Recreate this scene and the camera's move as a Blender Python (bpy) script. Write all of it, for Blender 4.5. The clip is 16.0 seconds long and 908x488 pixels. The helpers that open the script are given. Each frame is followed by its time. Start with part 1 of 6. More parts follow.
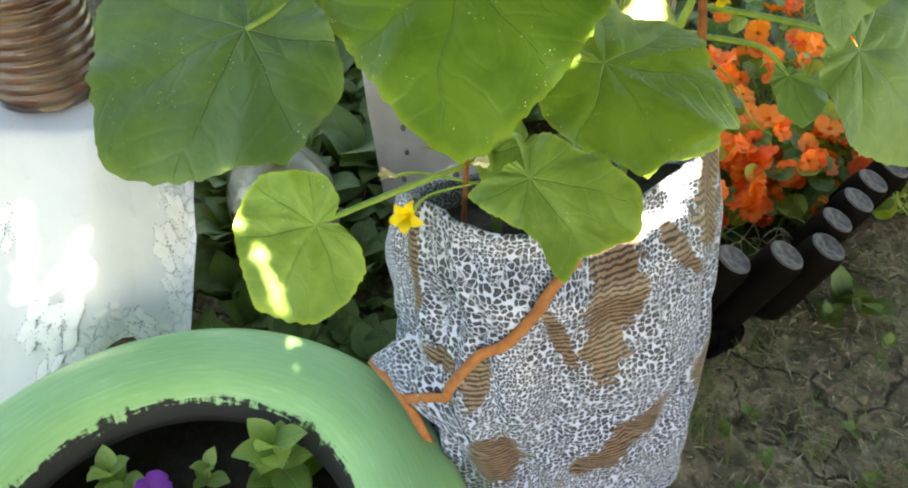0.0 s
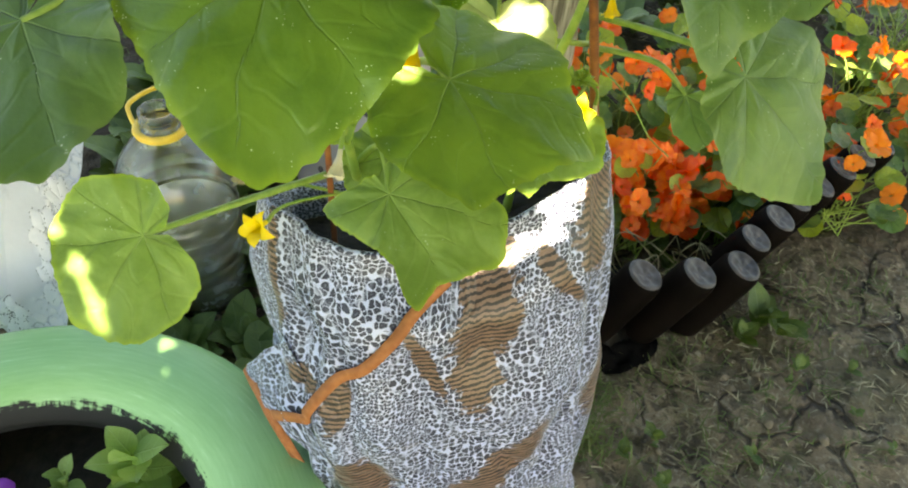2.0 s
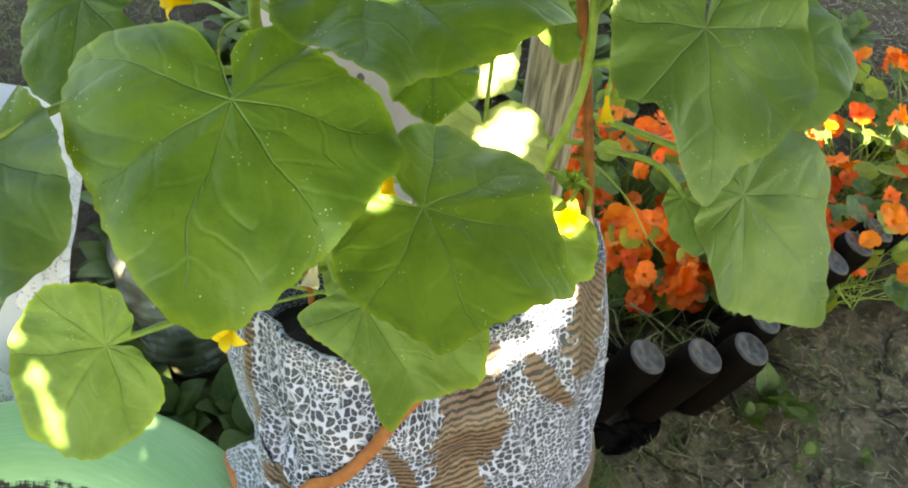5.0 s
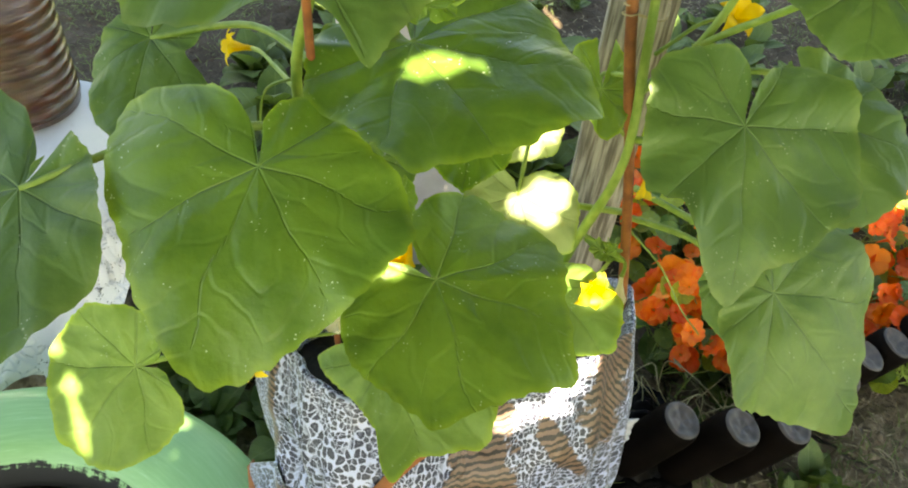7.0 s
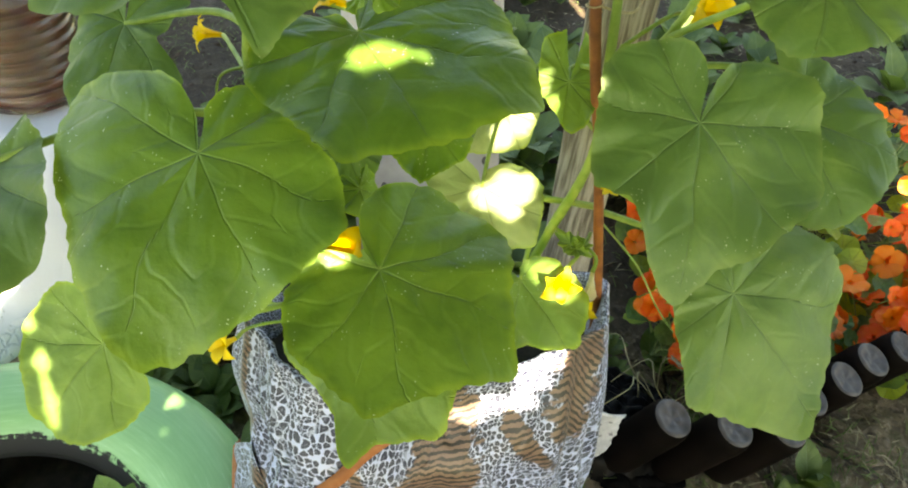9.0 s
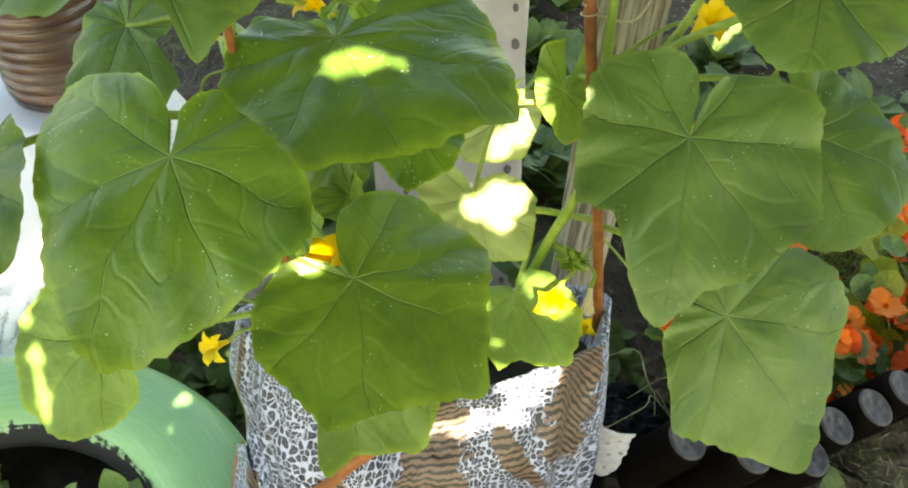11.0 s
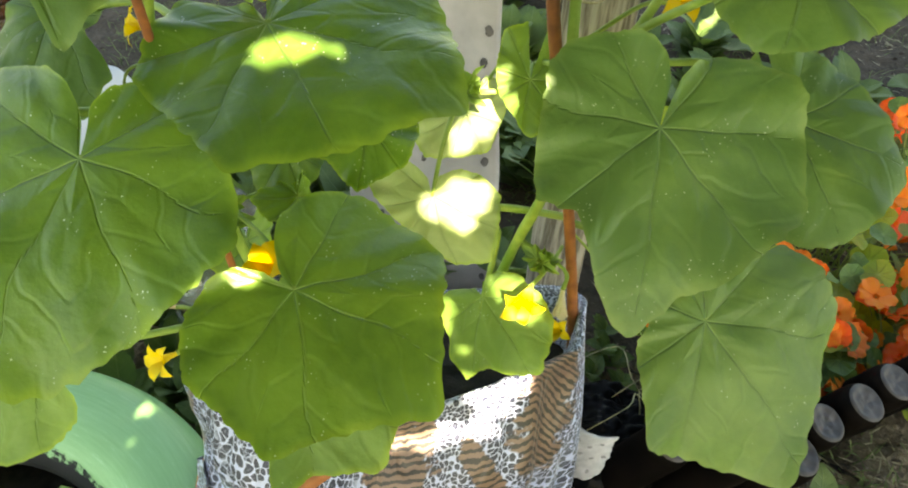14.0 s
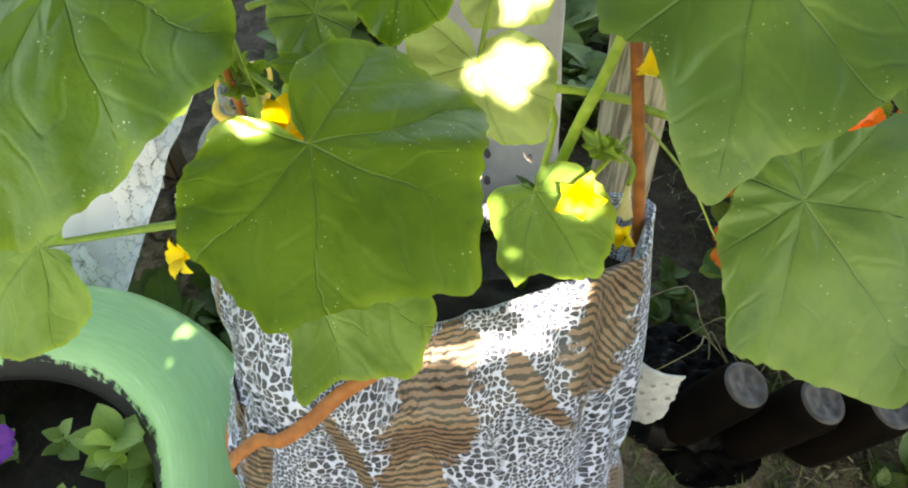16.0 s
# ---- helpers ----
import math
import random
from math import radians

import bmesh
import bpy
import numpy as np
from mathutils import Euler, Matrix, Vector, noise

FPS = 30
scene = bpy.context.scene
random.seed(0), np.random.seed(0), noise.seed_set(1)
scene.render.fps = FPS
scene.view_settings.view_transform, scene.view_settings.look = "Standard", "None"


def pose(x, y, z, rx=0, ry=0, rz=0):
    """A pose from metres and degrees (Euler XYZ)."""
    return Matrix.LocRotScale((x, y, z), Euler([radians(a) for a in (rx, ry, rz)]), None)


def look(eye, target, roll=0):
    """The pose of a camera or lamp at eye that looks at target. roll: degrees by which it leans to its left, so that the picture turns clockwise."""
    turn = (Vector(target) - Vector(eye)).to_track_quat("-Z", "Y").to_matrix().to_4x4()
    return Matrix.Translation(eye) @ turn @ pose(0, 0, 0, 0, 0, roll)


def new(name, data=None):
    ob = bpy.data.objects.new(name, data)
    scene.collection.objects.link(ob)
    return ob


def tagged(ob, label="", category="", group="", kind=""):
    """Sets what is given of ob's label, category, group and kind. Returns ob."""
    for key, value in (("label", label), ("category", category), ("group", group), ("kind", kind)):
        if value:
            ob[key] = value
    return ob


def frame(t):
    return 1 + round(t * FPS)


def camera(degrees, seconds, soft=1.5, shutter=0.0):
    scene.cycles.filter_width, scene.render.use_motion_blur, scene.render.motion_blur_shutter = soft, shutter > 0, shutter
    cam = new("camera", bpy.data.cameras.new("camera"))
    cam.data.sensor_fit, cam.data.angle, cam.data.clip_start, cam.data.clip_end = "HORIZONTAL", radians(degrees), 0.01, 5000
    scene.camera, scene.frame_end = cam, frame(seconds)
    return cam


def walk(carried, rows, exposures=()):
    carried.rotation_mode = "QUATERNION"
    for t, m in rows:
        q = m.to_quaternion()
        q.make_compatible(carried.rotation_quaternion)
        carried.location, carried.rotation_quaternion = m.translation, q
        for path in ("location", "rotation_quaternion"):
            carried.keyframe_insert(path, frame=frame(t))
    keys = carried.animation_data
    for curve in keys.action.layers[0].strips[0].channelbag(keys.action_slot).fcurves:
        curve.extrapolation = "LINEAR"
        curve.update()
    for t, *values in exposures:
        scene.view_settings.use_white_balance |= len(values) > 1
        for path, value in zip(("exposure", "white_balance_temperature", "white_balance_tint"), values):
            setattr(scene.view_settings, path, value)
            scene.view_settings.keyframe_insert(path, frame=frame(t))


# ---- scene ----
cam = camera(63.5, 16.0, soft=2.0)
PATH = [
    (0, (0.007, 0.005, 0.984), (0.02, 1.436, -0.413), 0.3),
    (0.5, (0.04, 0.005, 0.98), (0.083, 1.426, -0.426), 1.5),
    (1, (0.07, 0.024, 0.975), (0.129, 1.435, -0.441), 3.2),
    (1.5, (0.095, 0.045, 0.972), (0.18, 1.445, -0.453), 4.5),
    (2, (0.109, 0.069, 0.976), (0.201, 1.458, -0.46), 5.5),
    (2.5, (0.117, 0.089, 0.987), (0.219, 1.5, -0.427), 6.0),
    (3, (0.117, 0.104, 0.991), (0.234, 1.538, -0.398), 6.7),
    (3.5, (0.115, 0.118, 0.995), (0.218, 1.555, -0.393), 6.6),
    (4, (0.118, 0.128, 1.001), (0.211, 1.568, -0.385), 6.5),
    (6.5, (0.165, 0.162, 1.031), (0.05, 1.581, -0.374), 5.6),
    (7, (0.169, 0.171, 1.048), (0.009, 1.594, -0.348), 6.3),
    (7.5, (0.176, 0.173, 1.058), (-0.007, 1.622, -0.309), 5.3),
    (8, (0.191, 0.175, 1.056), (-0.014, 1.641, -0.29), 3.3),
    (8.5, (0.212, 0.176, 1.047), (-0.025, 1.625, -0.311), 2.3),
    (9, (0.227, 0.185, 1.054), (-0.023, 1.565, -0.372), 5.2),
    (11.5, (0.27, 0.219, 1.051), (-0.119, 1.57, -0.371), 3.3),
    (12, (0.267, 0.234, 1.052), (-0.1, 1.576, -0.385), 4.7),
    (12.5, (0.267, 0.24, 1.041), (-0.122, 1.588, -0.385), 2.5),
    (13, (0.266, 0.246, 1.035), (-0.145, 1.601, -0.378), 1.5),
    (13.5, (0.271, 0.25, 1.034), (-0.111, 1.604, -0.388), 2.6),
    (14, (0.281, 0.25, 1.027), (-0.065, 1.596, -0.411), 3.1),
    (14.5, (0.281, 0.258, 1.015), (-0.079, 1.589, -0.434), 3.4),
    (15, (0.28, 0.268, 0.99), (-0.145, 1.564, -0.472), 2.2),
    (15.5, (0.284, 0.264, 0.959), (-0.173, 1.526, -0.524), 0.4),
    (16, (0.293, 0.258, 0.936), (-0.194, 1.495, -0.559), -1.0),
]
walk(cam, [(t, look(eye, target, roll)) for t, eye, target, roll in PATH], [(0.0, 3.46, 9200, 5), (16.0, 3.46, 9200, 5)])

# ---- world and sun ----
SUN = Vector((0.38, -1.1, 1.0)).normalized()
world = bpy.data.worlds.new("sky")
scene.world = world
world.use_nodes = True
wn = world.node_tree
sky = wn.nodes.new("ShaderNodeTexSky")
sky.sky_type = "NISHITA"
sky.sun_disc = False
sky.sun_elevation = math.asin(SUN.z)
sky.sun_rotation = math.atan2(SUN.x, SUN.y)
wn.links.new(sky.outputs[0], wn.nodes["Background"].inputs[0])
wn.nodes["Background"].inputs[1].default_value = 0.064
sun_data = bpy.data.lights.new("sun", "SUN")
sun_data.energy, sun_data.angle, sun_data.color = 5.0, radians(0.27), (1.0, 0.95, 0.86)
sun = new("sun", sun_data)
sun.matrix_world = Matrix.Translation((0, 0, 6)) @ SUN.to_track_quat("Z", "Y").to_matrix().to_4x4()


# ---- materials ----
def nodes_of(name):
    m = bpy.data.materials.new(name)
    m.use_nodes = True
    t = m.node_tree
    return m, t, t.nodes["Principled BSDF"]


def node(t, kind, **values):
    n = t.nodes.new(kind)
    for k, v in values.items():
        if k in n.inputs:
            n.inputs[k].default_value = v
        else:
            setattr(n, k, v)
    return n


def val(t, source, sock):
    """Link a socket, or set a number, on an input."""
    if isinstance(source, (int, float)):
        sock.default_value = source
    elif isinstance(source, tuple):
        sock.default_value = (*source, 1) if len(source) == 3 else source
    else:
        t.links.new(source, sock)


def calc(t, op, a, b=0.0, c=0.0, clamp=False):
    n = t.nodes.new("ShaderNodeMath")
    n.operation, n.use_clamp = op, clamp
    for s, x in zip(n.inputs, (a, b, c)):
        val(t, x, s)
    return n.outputs[0]


def mixed(t, fac, a, b):
    n = t.nodes.new("ShaderNodeMix")
    n.data_type = "RGBA"
    val(t, fac, n.inputs["Factor"])
    val(t, a, n.inputs["A"])
    val(t, b, n.inputs["B"])
    return n.outputs["Result"]


def step(t, x, lo, hi):
    n = t.nodes.new("ShaderNodeMapRange")
    n.interpolation_type = "SMOOTHSTEP"
    for key, v in (("Value", x), ("From Min", lo), ("From Max", hi)):
        val(t, v, n.inputs[key])
    return n.outputs[0]


def noised(t, scale, detail=4.0, rough=0.55, vector=None, distortion=0.0):
    n = t.nodes.new("ShaderNodeTexNoise")
    n.inputs["Scale"].default_value, n.inputs["Detail"].default_value = scale, detail
    n.inputs["Roughness"].default_value, n.inputs["Distortion"].default_value = rough, distortion
    if vector is None:
        vector = t.nodes.new("ShaderNodeTexCoord").outputs["Object"]
    t.links.new(vector, n.inputs["Vector"])
    return n.outputs["Fac"]


def bumped(t, bsdf, height, strength=0.3, distance=0.002):
    b = t.nodes.new("ShaderNodeBump")
    b.inputs["Strength"].default_value, b.inputs["Distance"].default_value = strength, distance
    t.links.new(height, b.inputs["Height"])
    t.links.new(b.outputs[0], bsdf.inputs["Normal"])
    return b.outputs[0]


def simple(name, a, b, scale=40.0, rough=0.6, bump=0.2, dist=0.002, metal=0.0, detail=5.0, vary=0.0):
    """Two tones mixed by noise, with a fine relief."""
    m, t, p = nodes_of(name)
    f = noised(t, scale, detail)
    g = noised(t, scale * 0.17, 3.0)
    k = step(t, calc(t, "ADD", calc(t, "MULTIPLY", f, 0.6), calc(t, "MULTIPLY", g, 0.5)), 0.4, 0.7)
    col = mixed(t, k, a, b)
    if vary:
        r = t.nodes.new("ShaderNodeObjectInfo").outputs["Random"]
        h = node(t, "ShaderNodeHueSaturation")
        val(t, calc(t, "MULTIPLY_ADD", r, vary, 1 - vary / 2), h.inputs["Value"])
        val(t, col, h.inputs["Color"])
        col = h.outputs[0]
    val(t, col, p.inputs["Base Color"])
    p.inputs["Roughness"].default_value, p.inputs["Metallic"].default_value = rough, metal
    bumped(t, p, f, bump, dist)
    return m


def leafy(name, base, pale, vein, thin=0.35, rough=0.5, specks=0.0, edge=(0.25, 0.36, 0.05), edgy=0.6):
    """Leaf blade: main and side veins from the blade's own coordinates, blotches, pale hairs, light passing through."""
    m, t, p = nodes_of(name)
    uv = t.nodes.new("ShaderNodeUVMap")
    uv.uv_map = "veins"
    sep = t.nodes.new("ShaderNodeSeparateXYZ")
    t.links.new(uv.outputs[0], sep.inputs[0])
    vd, s = sep.outputs[0], sep.outputs[1]
    uv2 = t.nodes.new("ShaderNodeUVMap")
    uv2.uv_map = "blade"
    sep2 = t.nodes.new("ShaderNodeSeparateXYZ")
    t.links.new(uv2.outputs[0], sep2.inputs[0])
    rr = sep2.outputs[0]
    main = calc(t, "SUBTRACT", 1.0, step(t, vd, 0.0001, 0.0011))
    s = calc(t, "ADD", s, calc(t, "MULTIPLY", noised(t, 22.0, 2.0), 1.5))
    fr = calc(t, "ABSOLUTE", calc(t, "SUBTRACT", calc(t, "FRACT", s), 0.5))
    side = calc(t, "SUBTRACT", 1.0, step(t, fr, 0.0, 0.16))
    blot = noised(t, 24.0, 5.0, 0.6)
    fine = noised(t, 260.0, 4.0)
    rand = t.nodes.new("ShaderNodeObjectInfo").outputs["Random"]
    k = step(t, calc(t, "ADD", blot, calc(t, "MULTIPLY", calc(t, "SUBTRACT", rand, 0.5), 0.25)), 0.32, 0.7)
    col = mixed(t, k, base, pale)
    col = mixed(t, calc(t, "MULTIPLY", step(t, calc(t, "ADD", rr, calc(t, "MULTIPLY", blot, 0.1)), 0.97, 1.06), edgy), col, edge)
    veins = calc(t, "MAXIMUM", calc(t, "MULTIPLY", main, calc(t, "SUBTRACT", 0.26, step(t, rr, 0.05, 0.6), clamp=True)), calc(t, "MULTIPLY", side, 0.07), clamp=True)
    col = mixed(t, veins, col, vein)
    rib = calc(t, "MULTIPLY", calc(t, "SUBTRACT", 1.0, step(t, vd, 0.0002, 0.0024)), calc(t, "MULTIPLY", step(t, rr, 0.08, 0.3), calc(t, "SUBTRACT", 0.34, calc(t, "MULTIPLY", rr, 0.26))))
    col = mixed(t, rib, col, tuple(c * 0.5 for c in base))
    if specks:
        vor = node(t, "ShaderNodeTexVoronoi", Scale=330.0)
        t.links.new(t.nodes.new("ShaderNodeTexCoord").outputs["Object"], vor.inputs["Vector"])
        spot = calc(t, "MULTIPLY", calc(t, "SUBTRACT", 1.0, step(t, calc(t, "ADD", vor.outputs["Distance"], calc(t, "MULTIPLY", noised(t, 120.0, 2.0), 0.5)), 0.28, 0.42)),
                    step(t, noised(t, 34.0, 3.0), 0.55, 0.6))
        col = mixed(t, calc(t, "MULTIPLY", spot, specks), col, (0.6, 0.66, 0.5))
    val(t, col, p.inputs["Base Color"])
    p.inputs["Roughness"].default_value = rough
    p.inputs["Specular IOR Level"].default_value = 0.5
    p.inputs["Sheen Weight"].default_value, p.inputs["Sheen Roughness"].default_value = 0.05, 0.4
    puff = noised(t, 85.0, 3.0)
    quilt = node(t, "ShaderNodeTexVoronoi", Scale=120.0, feature="SMOOTH_F1")
    t.links.new(t.nodes.new("ShaderNodeTexCoord").outputs["Object"], quilt.inputs["Vector"])
    puff = calc(t, "SUBTRACT", puff, calc(t, "MULTIPLY", quilt.outputs["Distance"], 0.8))
    relief = calc(t, "SUBTRACT", calc(t, "ADD", calc(t, "MULTIPLY", fine, 0.25), calc(t, "MULTIPLY", puff, 0.6)), calc(t, "MAXIMUM", calc(t, "MULTIPLY", main, 0.8), calc(t, "MULTIPLY", side, 0.3)))
    nrm = bumped(t, p, relief, 0.6, 0.0016)
    tr = t.nodes.new("ShaderNodeBsdfTranslucent")
    hs = node(t, "ShaderNodeHueSaturation", Hue=0.475, Saturation=1.15, Value=2.2)
    val(t, col, hs.inputs["Color"])
    val(t, hs.outputs[0], tr.inputs["Color"])
    val(t, nrm, tr.inputs["Normal"])
    mx = t.nodes.new("ShaderNodeMixShader")
    mx.inputs[0].default_value = thin
    t.links.new(p.outputs[0], mx.inputs[1])
    t.links.new(tr.outputs[0], mx.inputs[2])
    t.links.new(mx.outputs[0], t.nodes["Material Output"].inputs[0])
    return m


def petal_mat(name, a, b, thin=0.35):
    m, t, p = nodes_of(name)
    f = noised(t, 120.0, 3.0)
    rand = t.nodes.new("ShaderNodeObjectInfo").outputs["Random"]
    col = mixed(t, step(t, calc(t, "ADD", calc(t, "MULTIPLY", f, 0.6), calc(t, "MULTIPLY", rand, 0.5)), 0.3, 0.8), a, b)
    val(t, col, p.inputs["Base Color"])
    p.inputs["Roughness"].default_value = 0.55
    tr = t.nodes.new("ShaderNodeBsdfTranslucent")
    val(t, col, tr.inputs["Color"])
    mx = t.nodes.new("ShaderNodeMixShader")
    mx.inputs[0].default_value = thin
    t.links.new(p.outputs[0], mx.inputs[1])
    t.links.new(tr.outputs[0], mx.inputs[2])
    t.links.new(mx.outputs[0], t.nodes["Material Output"].inputs[0])
    return m


M_LEAF = leafy("cucumber_blade", (0.068, 0.146, 0.025), (0.113, 0.21, 0.038), (0.175, 0.285, 0.095), 0.28, 0.36, 1.0, (0.27, 0.39, 0.06), 0.45)
M_LEAF_PALE = leafy("cucumber_blade_pale", (0.078, 0.152, 0.042), (0.122, 0.21, 0.057), (0.185, 0.285, 0.11), 0.25, 0.45, 0.6, (0.2, 0.28, 0.08), 0.35)
# cucumber_blade in lighter tones: light on the middle leaf, put into its colour
M_LEAF_LIT = leafy("cucumber_blade_lit", (0.085, 0.172, 0.028), (0.138, 0.245, 0.044), (0.2, 0.32, 0.1), 0.3, 0.36, 1.0, (0.27, 0.39, 0.06), 0.45)
M_LEAF_YOUNG = leafy("cucumber_blade_young", (0.11, 0.2, 0.04), (0.17, 0.275, 0.068), (0.28, 0.38, 0.13), 0.35, 0.5, 0.5)
M_LEAF_SILVER = leafy("cucumber_blade_downy", (0.24, 0.31, 0.13), (0.36, 0.42, 0.2), (0.38, 0.45, 0.2), 0.35, 0.55, 0.3)
M_STEM = simple("green_stem", (0.16, 0.27, 0.04), (0.28, 0.38, 0.08), 90, 0.55, 0.3, 0.001)
M_YELLOW = petal_mat("yellow_petal", (0.85, 0.53, 0.012), (0.95, 0.7, 0.03))
M_ORANGE = petal_mat("orange_petal", (0.92, 0.1, 0.004), (0.97, 0.26, 0.012), 0.3)
M_DRY = petal_mat("withered_petal", (0.6, 0.5, 0.3), (0.75, 0.68, 0.5), 0.3)
M_STICK = simple("rusty_rod", (0.16, 0.045, 0.015), (0.33, 0.11, 0.03), 70, 0.6, 0.4, 0.001)
M_SOIL = simple("soil", (0.12, 0.094, 0.064), (0.26, 0.205, 0.14), 30, 0.95, 0.9, 0.01)
M_DARK_CRUMB = simple("dark_crumb", (0.03, 0.02, 0.012), (0.1, 0.065, 0.038), 30, 0.95, 0.9, 0.006)
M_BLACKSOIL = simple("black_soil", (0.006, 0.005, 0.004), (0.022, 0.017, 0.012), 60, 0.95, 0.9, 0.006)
M_STRAP = simple("orange_strap", (0.3, 0.1, 0.032), (0.42, 0.155, 0.055), 120, 0.75, 0.3, 0.001)


# ---- builders ----
def mesh_object(name, bm, material=None, smooth=True):
    data = bpy.data.meshes.new(name)
    bm.to_mesh(data)
    bm.free()
    if material:
        data.materials.append(material)
    if smooth:
        data.shade_smooth()
    return new(name, data)


def part(name, bm, material, parent, label="", smooth=True):
    ob = mesh_object(name, bm, material, smooth)
    ob.parent = parent
    ob.matrix_parent_inverse = parent.matrix_world.inverted()
    return tagged(ob, label)


def thing(name, at, label, category, group="", kind=""):
    e = new(name)
    e.empty_display_size = 0.05
    e.matrix_world = Matrix.Translation(at)
    return tagged(e, label, category, group, kind)


def smooth_path(pts, n):
    """n + 1 points along a smooth line through pts."""
    pts = [Vector(p) for p in pts]
    out = []
    for i in range(n + 1):
        x = i / n * (len(pts) - 1)
        k = min(int(x), len(pts) - 2)
        f = x - k
        p0, p1, p2, p3 = pts[max(k - 1, 0)], pts[k], pts[k + 1], pts[min(k + 2, len(pts) - 1)]
        out.append(0.5 * ((2 * p1) + (p2 - p0) * f + (2 * p0 - 5 * p1 + 4 * p2 - p3) * f * f + (3 * p1 - p0 - 3 * p2 + p3) * f ** 3))
    return out


def tube(bm, pts, radii, n=12, sides=8, wobble=0.0, seed=0):
    """A round tapering tube along pts."""
    line = smooth_path(pts, n)
    up = Vector((0.31, 0.2, 0.93))
    rings = []
    rnd = random.Random(seed)
    for i, p in enumerate(line):
        d = (line[min(i + 1, n)] - line[max(i - 1, 0)]).normalized()
        a = d.cross(up).normalized()
        b = d.cross(a)
        x = i / n * (len(radii) - 1)
        k = min(int(x), len(radii) - 2) if len(radii) > 1 else 0
        r = radii[k] + (radii[min(k + 1, len(radii) - 1)] - radii[k]) * (x - k)
        r *= 1 + wobble * rnd.uniform(-1, 1)
        rings.append([bm.verts.new(p + (a * math.cos(q) + b * math.sin(q)) * r) for q in (2 * math.pi * j / sides for j in range(sides))])
    for r0, r1 in zip(rings, rings[1:]):
        for j in range(sides):
            bm.faces.new((r0[j], r0[(j + 1) % sides], r1[(j + 1) % sides], r1[j]))
    bm.faces.new(rings[0][::-1])
    bm.faces.new(rings[-1])
    return line


def lathe(bm, profile, sides=32, at=(0, 0, 0)):
    """Turn a profile of (radius, height) round the z axis. Ends at radius 0 close to a point."""
    rings = []
    for r, z in profile:
        if r < 1e-6:
            rings.append([bm.verts.new(Vector(at) + Vector((0, 0, z)))])
        else:
            rings.append([bm.verts.new(Vector(at) + Vector((r * math.cos(q), r * math.sin(q), z))) for q in (2 * math.pi * j / sides for j in range(sides))])
    for r0, r1 in zip(rings, rings[1:]):
        for j in range(sides):
            k = (j + 1) % sides
            if len(r0) == 1 and len(r1) == 1:
                continue
            if len(r0) == 1:
                bm.faces.new((r0[0], r1[k], r1[j]))
            elif len(r1) == 1:
                bm.faces.new((r0[j], r0[k], r1[0]))
            else:
                bm.faces.new((r0[j], r0[k], r1[k], r1[j]))


VEINS = (0, 46, -46, 96, -96, 146, -146)


